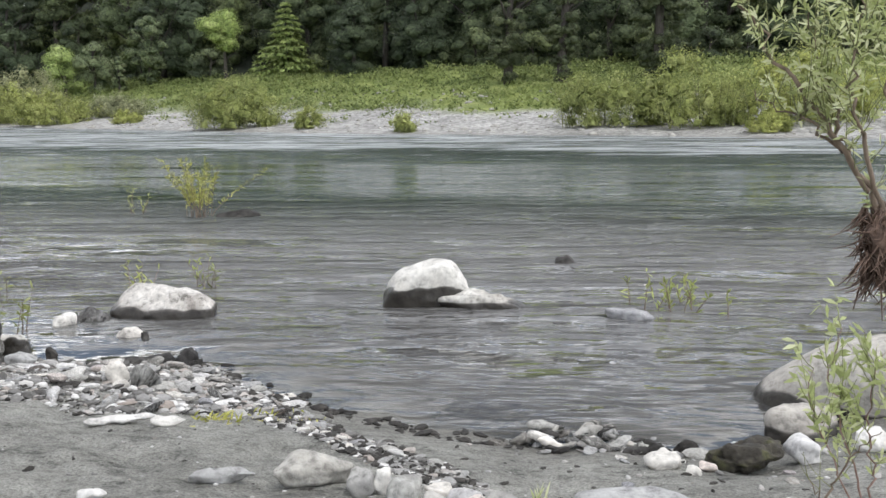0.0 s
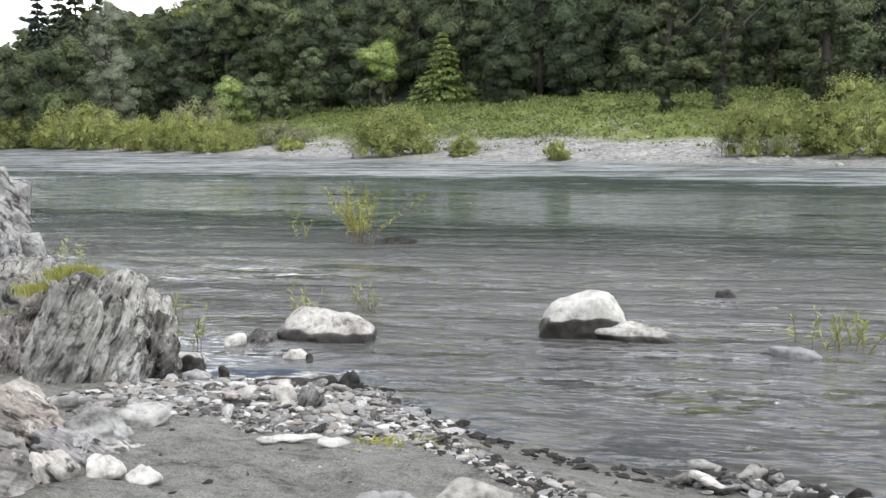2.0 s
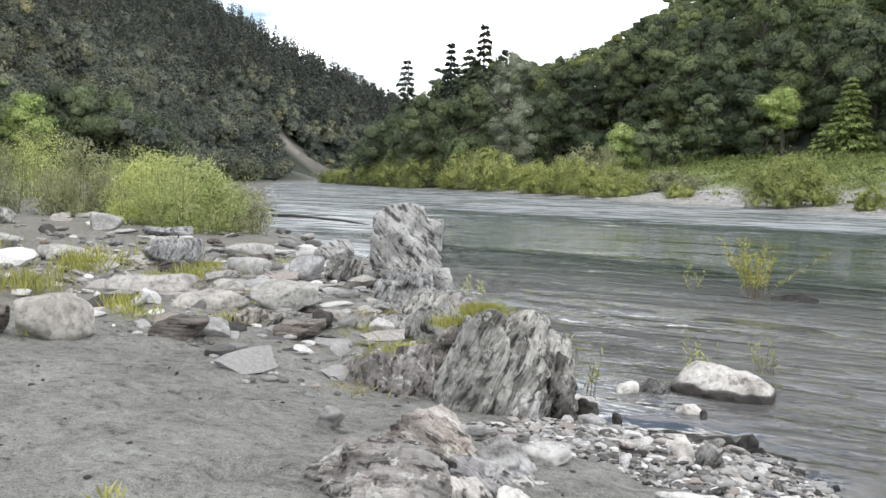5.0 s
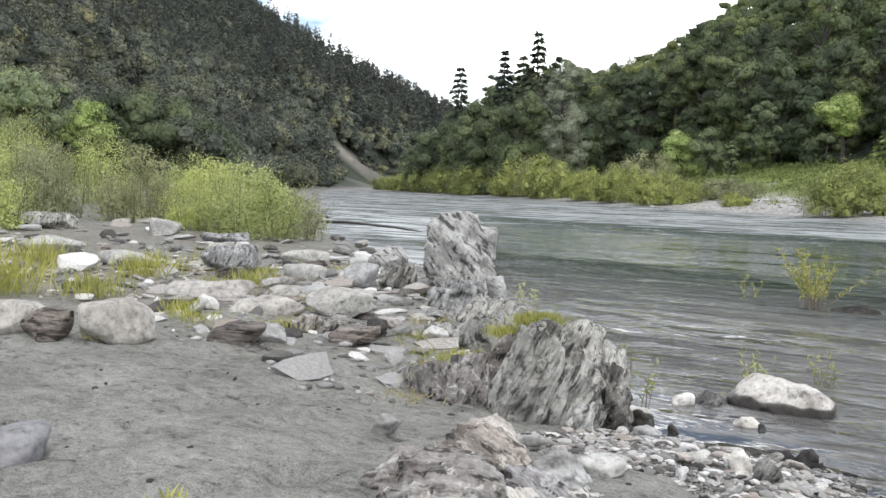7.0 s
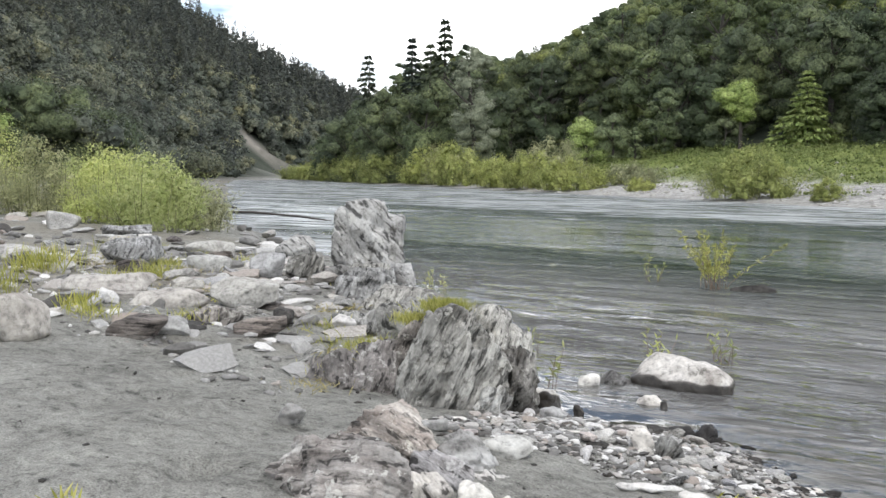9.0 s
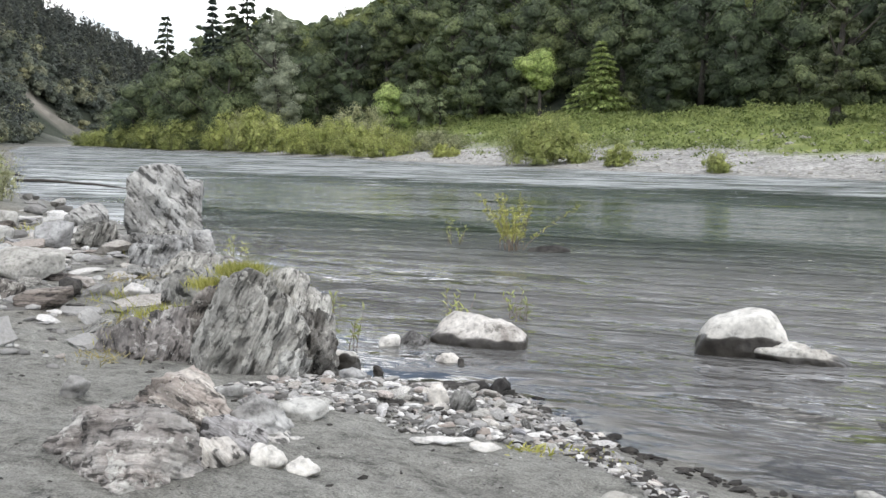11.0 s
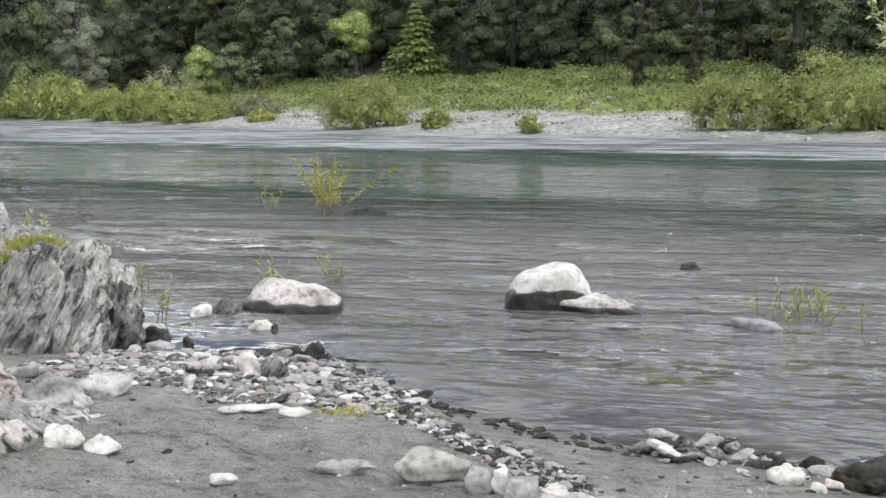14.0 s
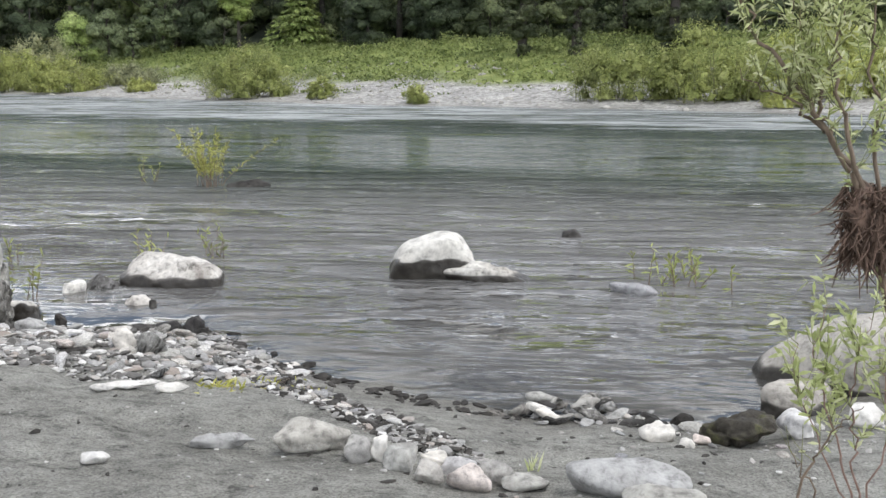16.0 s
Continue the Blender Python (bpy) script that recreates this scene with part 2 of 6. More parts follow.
def leafy(name, V, F, S, mat, tone=None):
    """A mesh of foliage that is shaded as soft masses; tone: each plant's own shade of its colour."""
    V, F, S = np.asarray(V, float), np.asarray(F), np.asarray(S, float)
    g = np.cross(V[F[:, 1]] - V[F[:, 0]], V[F[:, 2]] - V[F[:, 0]])
    turn = np.sum(g * S[F[:, 0]], 1) < 0
    F = np.where(turn[:, None], F[:, ::-1], F)
    me = mesh_np(name, V, F, [mat], True)
    me.normals_split_custom_set_from_vertices(S)
    if tone is not None:
        at = me.attributes.new("tone", "FLOAT", "POINT")
        at.data.foreach_set("value", np.asarray(tone, np.float32))
    return me


class Wood:
    """Gathers the foliage of many plants into one mesh, each with its own tone."""

    def __init__(self):
        self.v, self.f, self.s, self.t, self.n = [], [], [], [], 0

    def add(self, V, F, S, tone):
        self.v.append(V)
        self.f.append(F + self.n)
        self.s.append(S)
        self.t.append(np.full(len(V), tone))
        self.n += len(V)

    def mesh(self, name, mat):
        return leafy(name, np.concatenate(self.v), np.concatenate(self.f), np.concatenate(self.s), mat, np.concatenate(self.t))


def spikes(rng, P, D, length, width, bend=0.3):
    """Narrow pointed leaves, one triangle each."""
    n = len(P)
    D = unit(D)
    S = unit(np.cross(D, unit(rng.normal(size=(n, 3)))))
    L = np.broadcast_to(np.asarray(length, float), (n,))[:, None]
    W = np.broadcast_to(np.asarray(width, float), (n,))[:, None]
    tip = P + D * L + np.array([0, 0, -0.4]) * L * bend
    V = np.stack([P - S * W * 0.5, P + S * W * 0.5, tip], 1)
    return V.reshape(-1, 3), np.arange(n * 3).reshape(n, 3)


_ICO = {}


def ico(sub):
    if sub not in _ICO:
        bm = bmesh.new()
        bmesh.ops.create_icosphere(bm, subdivisions=sub, radius=1.0)
        V = np.array([v.co[:] for v in bm.verts])
        F = np.array([[v.index for v in f.verts] for f in bm.faces])
        bm.free()
        _ICO[sub] = (V, F)
    return _ICO[sub]


def rock_shape(seed, size, sub=4, planes=14, sharp=9.0, rough=0.05, strata=None, pits=0.0, grain=0.008, flat_base=0.35, crest=None, flare=0.0, blocks=None):
    """A stone of the given width, depth and height about its base centre: a rounded body of cut faces, with relief and bedding."""
    rng = np.random.default_rng(seed)
    D, F = ico(sub)
    N = unit(rng.normal(size=(planes, 3)))
    N = np.concatenate([N, np.eye(3), -np.eye(3)])
    d = np.concatenate([0.66 + 0.36 * rng.random(planes), np.full(6, 1.0)])
    c = np.maximum(D @ N.T / d, 0)
    top = c.max(1, keepdims=True)
    r = 1.0 / (top[:, 0] * np.sum((c / top) ** sharp, 1) ** (1 / sharp))
    V = D * r[:, None]
    half = np.array(size) / 2
    V = V / (V.max(0) - V.min(0)) * 2
    V = V * half
    if crest:
        up = np.interp(V[:, 0] / half[0], [c[0] for c in crest], [c[1] for c in crest])
        V[:, 2] = np.where(V[:, 2] > -half[2] * 0.4, (V[:, 2] + half[2] * 0.4) * up - half[2] * 0.4, V[:, 2])
    if flare:
        V[:, :2] *= (1 + flare * (np.clip((half[2] - V[:, 2]) / (2 * half[2]), 0, 1) - 0.35))[:, None]
    m = float(np.mean(half))
    nrm = unit(D / half)
    off = seed * 7.13
    V = V + nrm * (rough * m * 2.2 * fbm(V / m * 1.3 + off, 4))[:, None]
    if strata:
        axis, amp, freq = unit(np.array(strata[0], float)), strata[1], strata[2]
        u = V @ axis * freq + 0.9 * fbm(V / m * 0.9 + off + 5, 3)
        k = np.floor(u)
        step = hash3(k.astype(np.int64), np.int64(seed), np.int64(3)) + 0.0
        nxt = hash3(k.astype(np.int64) + 1, np.int64(seed), np.int64(3))
        f = u - k
        prof = step + (nxt - step) * np.clip((f - 0.80) / 0.20, 0, 1) - 1.3 * np.exp(-((f - 0.80) / 0.10) ** 2)
        V = V + nrm * (amp * prof * (0.55 + 0.6 * vnoise(V / m * 1.1 + off + 9)))[:, None]
    if strata and len(strata) > 3 and strata[4] > 0:
        u = V @ unit(np.array(strata[3], float)) * strata[4] + 1.2 * fbm(V / m * 1.1 + off + 15, 3)
        f = u - np.floor(u)
        V = V - nrm * (strata[1] * 1.1 * np.exp(-((f - 0.5) / 0.07) ** 2) * np.clip(0.6 + vnoise(V / m * 1.6 + off + 3), 0, 1.3))[:, None]
    if blocks:
        n0 = unit(np.array(blocks[0], float))
        n1 = unit(np.cross(n0, [0.2, 1.0, 0.1]))
        n2 = np.cross(n0, n1)
        warp = np.stack([fbm(V / m * 1.4 + off + 40 + 9 * c, 2) for c in range(3)], 1)
        q = np.stack([V @ n0 * blocks[2], V @ n1 * blocks[3], V @ n2 * blocks[3]], 1) + 0.8 * warp
        q[:, 1:] += 0.5 * hash3(np.floor(q[:, 0]).astype(np.int64), np.int64(seed), np.int64(8))[:, None]
        k = np.floor(q).astype(np.int64)
        V = V + nrm * (blocks[1] * hash3(k[:, 0] + 7 * seed, k[:, 1], k[:, 2]))[:, None]
    if pits:
        q = vnoise(V / m * 3.2 + off + 31) - 0.25
        V = V - nrm * (pits * np.clip(q, 0, 0.5))[:, None]
    V = V + nrm * (grain * fbm(V / 0.05 + off, 3))[:, None]
    z0 = V[:, 2].min()
    V[:, 2] -= z0 + flat_base * half[2]
    return V, F


# ---------------------------------------------------------------- materials
def nodes_of(name):
    m = bpy.data.materials.new(name)
    m.use_nodes = True
    nt = m.node_tree
    nt.nodes.clear()
    return m, nt


def nd(nt, kind, props=None, **inputs):
    """A node with properties and inputs; an input may be a value or another node's output."""
    n = nt.nodes.new("ShaderNode" + kind)
    for k, v in (props or {}).items():
        if k == "blend_type":
            n.blend_type = v
        elif k == "operation":
            n.operation = v
        elif k == "attribute_name":
            n.attribute_name = v
        elif k == "feature":
            n.feature = v
        elif k == "data_type":
            n.data_type = v
    for k, v in inputs.items():
        sock = n.inputs[int(k[1:])] if k[0] == "i" and k[1:].isdigit() else n.inputs[k.replace("_", " ")]
        if isinstance(v, bpy.types.NodeSocket):
            nt.links.new(v, sock)
        else:
            sock.default_value = v
    return n


def ramp(nt, fac, stops):
    n = nt.nodes.new("ShaderNodeValToRGB")
    el = n.color_ramp.elements
    while len(el) < len(stops):
        el.new(0.5)
    for e, (p, c) in zip(el, stops):
        e.position = p
        e.color = (*c, 1) if not isinstance(c, float) else (c, c, c, 1)
    nt.links.new(fac, n.inputs[0])
    return n.outputs[0]


def math_node(nt, op, a, b=0.0):
    n = nt.nodes.new("ShaderNodeMath")
    n.operation = op
    for i, v in enumerate((a, b)):
        if isinstance(v, bpy.types.NodeSocket):
            nt.links.new(v, n.inputs[i])
        else:
            n.inputs[i].default_value = v
    return n.outputs[0]


def blend(nt, fac, a, b, mode="MIX"):
    n = nd(nt, "MixRGB", {"blend_type": mode})
    for i, v in enumerate((fac, a, b)):
        if isinstance(v, bpy.types.NodeSocket):
            nt.links.new(v, n.inputs[i])
        elif i == 0:
            n.inputs[0].default_value = v
        else:
            n.inputs[i].default_value = (*v, 1)
    return n.outputs[0]


def noise_tex(nt, vec, scale, detail=4.0, rough=0.55, dist=0.0):
    return nd(nt, "TexNoise", Vector=vec, Scale=scale, Detail=detail, Roughness=rough, Distortion=dist).outputs[0]


def finish(m, nt, color, rough, height=None, strength=0.5, distance=0.01, spec=0.5):
    b = nd(nt, "BsdfPrincipled")
    for k, v in (("Base Color", color), ("Roughness", rough), ("Specular IOR Level", spec)):
        if isinstance(v, bpy.types.NodeSocket):
            nt.links.new(v, b.inputs[k])
        else:
            b.inputs[k].default_value = (*v, 1) if isinstance(v, tuple) else v
    if height is not None:
        bump = nd(nt, "Bump", Strength=strength, Distance=distance, Height=height)
        nt.links.new(bump.outputs[0], b.inputs["Normal"])
    out = nd(nt, "OutputMaterial")
    nt.links.new(b.outputs[0], out.inputs[0])
    return m


def rock_material(name, light, mid, dark, scale=3.0, vein=0.0, bands=None, wet=0.0, lichen=0.0, tint=0.15):
    """Stone: two scales of mottling, optional pale veins, bedding bands and a dark line of wet and algae just over the water."""
    m, nt = nodes_of(name)
    tc = nd(nt, "TexCoord").outputs["Object"]
    info = nd(nt, "ObjectInfo").outputs["Random"]
    shift = nd(nt, "VectorMath", {"operation": "ADD"})
    nt.links.new(tc, shift.inputs[0])
    cx = nd(nt, "CombineXYZ", X=math_node(nt, "MULTIPLY", info, 37.0), Y=math_node(nt, "MULTIPLY", info, 11.0), Z=info)
    nt.links.new(cx.outputs[0], shift.inputs[1])
    p = shift.outputs[0]
    n1 = noise_tex(nt, p, scale, 5, 0.6, 0.6)
    n2 = noise_tex(nt, p, scale * 7, 6, 0.7)
    if bands:
        axis = Vector(bands[0]).normalized()
        dot = nd(nt, "VectorMath", {"operation": "DOT_PRODUCT"}, i0=p, i1=axis)
        far = nd(nt, "VectorMath", {"operation": "SCALE"}, i0=axis, Scale=dot.outputs["Value"])
        along = nd(nt, "VectorMath", {"operation": "SCALE"}, i0=p, Scale=0.13)
        wide = nd(nt, "VectorMath", {"operation": "SCALE"}, i0=p, Scale=0.40)
        q = nd(nt, "VectorMath", {"operation": "ADD"}, i0=far.outputs[0], i1=along.outputs[0]).outputs[0]
        q1 = nd(nt, "VectorMath", {"operation": "ADD"}, i0=far.outputs[0], i1=wide.outputs[0]).outputs[0]
        n1 = noise_tex(nt, q1, scale, 6, 0.65, 0.3)
    col = ramp(nt, n1, [(0.30, dark), (0.50, mid), (0.68, light)])
    col = blend(nt, 0.5 if bands else 0.8, col, ramp(nt, n2, [(0.34, 0.34), (0.47, 0.82), (0.62, 1.12)]), "MULTIPLY")
    hgt = math_node(nt, "ADD", math_node(nt, "MULTIPLY", n1, 0.5), n2)
    if bands:
        n3 = noise_tex(nt, q, bands[1], 5, 0.62, 0.15)
        col = blend(nt, bands[2], col, ramp(nt, n3, [(0.36, 0.10), (0.42, 0.70), (0.50, 1.15), (0.545, 0.30), (0.58, 1.1), (0.68, 0.75)]), "MULTIPLY")
        bed = noise_tex(nt, q, bands[1] * 0.35, 3, 0.5, 0.2)
        col = blend(nt, 0.6, col, ramp(nt, bed, [(0.36, 0.5), (0.5, 0.95), (0.64, 1.25)]), "MULTIPLY")
        spot = noise_tex(nt, q1, scale * 3.4, 3, 0.6, 0.2)
        col = blend(nt, 0.85, col, ramp(nt, spot, [(0.38, 0.05), (0.435, 0.75), (0.49, 1.0)]), "MULTIPLY")
        hgt = math_node(nt, "ADD", math_node(nt, "MULTIPLY", hgt, 0.5), math_node(nt, "ADD", math_node(nt, "MULTIPLY", n3, 3.0), math_node(nt, "ADD", math_node(nt, "MULTIPLY", bed, 2.5), math_node(nt, "MULTIPLY", spot, 1.6))))
    if vein:
        n4 = noise_tex(nt, p, scale * 1.6, 7, 0.72, 0.2)
        col = blend(nt, ramp(nt, n4, [(0.57, 0.0), (0.60, vein)]), col, (0.62, 0.62, 0.58))
    if lichen:
        n5 = noise_tex(nt, p, scale * 2.6, 5, 0.7)
        col = blend(nt, ramp(nt, n5, [(0.60 - lichen * 0.08, 0.0), (0.68, 0.85)]), col, (0.055, 0.05, 0.042))
    col = blend(nt, 1.0, col, ramp(nt, info, [(0.0, (1 - tint, 1 - tint, 1 - tint * 0.7)), (0.5, (1.0, 0.99, 0.975)), (1.0, (1.0, 1 - tint * 0.25, 1 - tint * 0.5))]), "MULTIPLY")
    rough = 0.82
    if wet:
        pos = nd(nt, "NewGeometry").outputs["Position"]
        z = nd(nt, "SeparateXYZ", Vector=pos).outputs["Z"]
        n6 = noise_tex(nt, pos, 2.6, 3, 0.5)
        edge = math_node(nt, "SUBTRACT", z, math_node(nt, "MULTIPLY", math_node(nt, "SUBTRACT", n6, 0.25), wet * 2.0))
        mask = ramp(nt, edge, [(0.0, 1.0), (0.02, 0.9), (0.035, 0.0)])
        col = blend(nt, mask, col, blend(nt, 1.0, col, (0.075, 0.07, 0.065), "MULTIPLY"))
        rough = math_node(nt, "SUBTRACT", 0.82, math_node(nt, "MULTIPLY", mask, 0.5))
    return finish(m, nt, col, rough, hgt, 0.85 if bands else 0.7, 0.02 if bands else 0.012, 0.35)


def leaf_material(name, a, b, c, speed=0.9, trans=0.22, rough=0.55, speck=0.45, vary=1.0, mixed=False, relief=0.0, gap_shade=0.25):
    """Leaves: each clump its own tone between three, with soft light coming through; relief paints shade into its
    hollows.
    """
    m, nt = nodes_of(name)
    geo = nd(nt, "NewGeometry")
    isl = geo.outputs["Random Per Island"]
    n1 = noise_tex(nt, geo.outputs["Position"], speed, 3, 0.6)
    info = nd(nt, "ObjectInfo").outputs["Random"]
    f = math_node(nt, "ADD", math_node(nt, "MULTIPLY", isl, speck), math_node(nt, "MULTIPLY", n1, 1 - speck))
    col = ramp(nt, f, [(0.34, a), (0.5, b), (0.66, c)])
    tone = nd(nt, "Attribute", {"attribute_name": "tone"}).outputs["Fac"]
    if mixed:
        col = blend(nt, 1.0, col, ramp(nt, tone, [(0.0, (0.62, 0.68, 0.72)), (0.35, (0.88, 0.94, 0.95)), (0.65, (1.05, 1.05, 0.97)), (0.9, (1.25, 1.22, 1.0)), (1.0, (1.38, 1.26, 0.9))]), "MULTIPLY")
    col = blend(nt, vary, col, ramp(nt, info, [(0.0, (0.62, 0.66, 0.70)), (0.5, (1, 1, 1)), (1.0, (1.30, 1.24, 1.0))]), "MULTIPLY")
    nrm = {}
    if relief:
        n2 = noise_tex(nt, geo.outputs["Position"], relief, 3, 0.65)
        # low spots of the bump are darkened in the colour, as shade between leaves
        col = blend(nt, 0.85, col, ramp(nt, n2, [(0.36, gap_shade), (0.5, 0.5 + 0.45 * (0.5 + gap_shade)), (0.66, 1.35)]), "MULTIPLY")
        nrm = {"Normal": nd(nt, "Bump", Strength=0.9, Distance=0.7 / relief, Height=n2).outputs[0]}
    d = nd(nt, "BsdfPrincipled", Base_Color=col, Roughness=rough, Specular_IOR_Level=0.25, **nrm)
    t = nd(nt, "BsdfTranslucent", Color=col)
    mx = nd(nt, "MixShader", Fac=trans, i1=d.outputs[0], i2=t.outputs[0])
    out = nd(nt, "OutputMaterial")
    nt.links.new(mx.outputs[0], out.inputs[0])
    return m


def bark_material(name, a, b, scale=12.0):
    m, nt = nodes_of(name)
    p = nd(nt, "NewGeometry").outputs["Position"]
    mp = nd(nt, "Mapping", Vector=p, Scale=(1, 1, 0.25)).outputs[0]
    n = noise_tex(nt, mp, scale, 5, 0.65)
    return finish(m, nt, ramp(nt, n, [(0.3, a), (0.7, b)]), 0.85, n, 0.8, 0.01, 0.3)


M_WHITE = rock_material("white_quartz_stone", (0.80, 0.79, 0.76), (0.66, 0.65, 0.62), (0.48, 0.46, 0.43), 2.2, wet=0.0)
M_BOULDER = rock_material("pale_river_boulder", (0.72, 0.71, 0.68), (0.58, 0.57, 0.54), (0.42, 0.40, 0.37), 1.6, wet=0.2, tint=0.04)
M_MOTTLED = rock_material("mottled_river_boulder", (0.68, 0.66, 0.63), (0.50, 0.48, 0.45), (0.24, 0.215, 0.195), 2.6, wet=0.11, lichen=0.35, tint=0.04)
M_GREY = rock_material("grey_river_stone", (0.52, 0.52, 0.51), (0.40, 0.40, 0.39), (0.26, 0.26, 0.26), 3.5, tint=0.2)
M_GREYPALE = rock_material("pale_grey_stone", (0.55, 0.55, 0.53), (0.43, 0.43, 0.41), (0.26, 0.255, 0.24), 3.0, tint=0.15)
M_SCHIST = rock_material("lichen_streaked_schist", (0.58, 0.585, 0.555), (0.37, 0.37, 0.35), (0.17, 0.168, 0.155), 5.0, vein=0.45, bands=((1.0, 0.25, -0.55), 7.5, 0.6), lichen=0.6)
M_SCHIST_BROWN = rock_material("brown_weathered_schist", (0.42, 0.40, 0.375), (0.27, 0.252, 0.235), (0.12, 0.108, 0.10), 6.0, vein=0.5, bands=((1.0, 0.25, -0.55), 7.0, 0.6), lichen=0.7)
M_SCHIST_DARK = rock_material("dark_weathered_schist", (0.30, 0.295, 0.28), (0.17, 0.165, 0.155), (0.07, 0.066, 0.06), 7.0, vein=0.35, bands=((1.0, 0.25, -0.55), 7.5, 0.6), lichen=1.2)
M_RIB = rock_material("brown_and_white_banded_schist", (0.66, 0.645, 0.615), (0.42, 0.39, 0.365), (0.17, 0.145, 0.132), 5.0, vein=0.75, bands=((0.55, 0.35, 0.75), 6.0, 0.5), lichen=0.5)
M_RIB_WHITE = rock_material("white_veined_schist", (0.74, 0.73, 0.70), (0.60, 0.585, 0.56), (0.36, 0.34, 0.32), 5.0, vein=0.6, bands=((0.55, 0.35, 0.75), 6.0, 0.4))
M_TOWER = rock_material("grey_schist_pillar", (0.54, 0.54, 0.525), (0.40, 0.398, 0.385), (0.22, 0.217, 0.205), 3.2, vein=0.35, bands=((0.7, 0.3, 0.6), 4.0, 0.2), lichen=0.8)
M_DARK = rock_material("dark_wet_stone", (0.085, 0.08, 0.075), (0.042, 0.04, 0.037), (0.018, 0.017, 0.016), 5.0)
M_BROWN = rock_material("brown_stone", (0.34, 0.315, 0.29), (0.225, 0.20, 0.182), (0.12, 0.105, 0.096), 4.0, bands=((0.1, 0.1, 1.0), 10.0, 0.7))
M_TAN = rock_material("tan_grey_boulder", (0.52, 0.50, 0.46), (0.42, 0.40, 0.37), (0.28, 0.26, 0.24), 2.4, wet=0.10, tint=0.05)
M_SLATE = rock_material("dark_slate_stone", (0.27, 0.27, 0.285), (0.20, 0.20, 0.21), (0.13, 0.13, 0.135), 2.5, tint=0.05)
M_MOSSY = rock_material("dark_mossy_rock", (0.12, 0.13, 0.045), (0.06, 0.054, 0.042), (0.024, 0.022, 0.02), 4.5)
M_PINK = rock_material("pinkish_stone", (0.68, 0.62, 0.59), (0.56, 0.51, 0.485), (0.40, 0.37, 0.355), 5.0)

def shingle_material():
    """Mixed small stones: each its own grey, white or brown."""
    m, nt = nodes_of("mixed_shingle")
    geo = nd(nt, "NewGeometry")
    n2 = noise_tex(nt, geo.outputs["Position"], 40.0, 4, 0.65)
    col = ramp(nt, geo.outputs["Random Per Island"], [(0.0, (0.07, 0.065, 0.06)), (0.22, (0.20, 0.195, 0.185)), (0.5, (0.34, 0.335, 0.325)), (0.68, (0.50, 0.495, 0.48)), (0.8, (0.33, 0.285, 0.25)), (0.88, (0.62, 0.61, 0.59)), (1.0, (0.78, 0.77, 0.75))])
    col = blend(nt, 0.7, col, ramp(nt, n2, [(0.3, 0.55), (0.65, 1.0)]), "MULTIPLY")
    return finish(m, nt, col, 0.8, n2, 0.6, 0.008, 0.35)


M_SHINGLE = shingle_material()
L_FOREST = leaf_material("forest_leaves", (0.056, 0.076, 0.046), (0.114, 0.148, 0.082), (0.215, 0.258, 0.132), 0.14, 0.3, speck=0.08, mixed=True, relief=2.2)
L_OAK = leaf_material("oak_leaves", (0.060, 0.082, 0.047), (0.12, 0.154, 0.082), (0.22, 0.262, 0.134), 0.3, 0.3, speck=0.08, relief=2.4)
L_POPLAR = leaf_material("grey_green_poplar_leaves", (0.22, 0.25, 0.18), (0.30, 0.33, 0.235), (0.38, 0.41, 0.30), 0.8, 0.3, vary=0.0, relief=4.5, gap_shade=0.5, speck=0.10)
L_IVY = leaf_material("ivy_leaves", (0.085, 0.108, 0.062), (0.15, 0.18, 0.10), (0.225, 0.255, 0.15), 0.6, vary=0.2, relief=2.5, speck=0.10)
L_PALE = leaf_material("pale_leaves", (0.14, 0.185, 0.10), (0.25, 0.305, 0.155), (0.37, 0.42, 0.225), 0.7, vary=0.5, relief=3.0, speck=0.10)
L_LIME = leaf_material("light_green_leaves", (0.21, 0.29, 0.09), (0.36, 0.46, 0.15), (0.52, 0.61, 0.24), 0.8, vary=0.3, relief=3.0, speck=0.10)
L_CONIFER = leaf_material("conifer_needles", (0.032, 0.044, 0.036), (0.058, 0.075, 0.057), (0.098, 0.118, 0.086), 0.1, speck=0.25, mixed=True)
# aerial haze over the far hillside is mixed into these paler, greyer colours
L_HAZY_CONIFER = leaf_material("hazed_hillside_needles", (0.055, 0.062, 0.056), (0.092, 0.099, 0.087), (0.14, 0.147, 0.122), 0.06, 0.2, speck=0.15, vary=0.0, mixed=True)
L_HAZY_HILL = leaf_material("hazed_hillside_leaves", (0.095, 0.108, 0.086), (0.165, 0.178, 0.136), (0.265, 0.27, 0.19), 0.09, 0.3, speck=0.06, vary=0.0, mixed=True, relief=1.1)
L_WILLOW = leaf_material("willow_leaves", (0.26, 0.30, 0.10), (0.43, 0.475, 0.16), (0.58, 0.61, 0.25), 0.7, 0.4, speck=0.10, vary=0.5, relief=3.0, gap_shade=0.5)
L_WILLOW_GREY = leaf_material("grey_willow_leaves", (0.25, 0.27, 0.15), (0.39, 0.41, 0.24), (0.54, 0.55, 0.35), 0.9, 0.45, speck=0.10, vary=0.4, relief=3.0, gap_shade=0.5)
L_WILLOW_NEAR = leaf_material("bright_willow_leaves", (0.36, 0.42, 0.15), (0.52, 0.58, 0.225), (0.66, 0.69, 0.34), 0.9, 0.5, vary=0.4)
L_HERB = leaf_material("meadow_herbs", (0.16, 0.205, 0.065), (0.34, 0.40, 0.13), (0.50, 0.53, 0.20), 0.38, 0.35, speck=0.3)
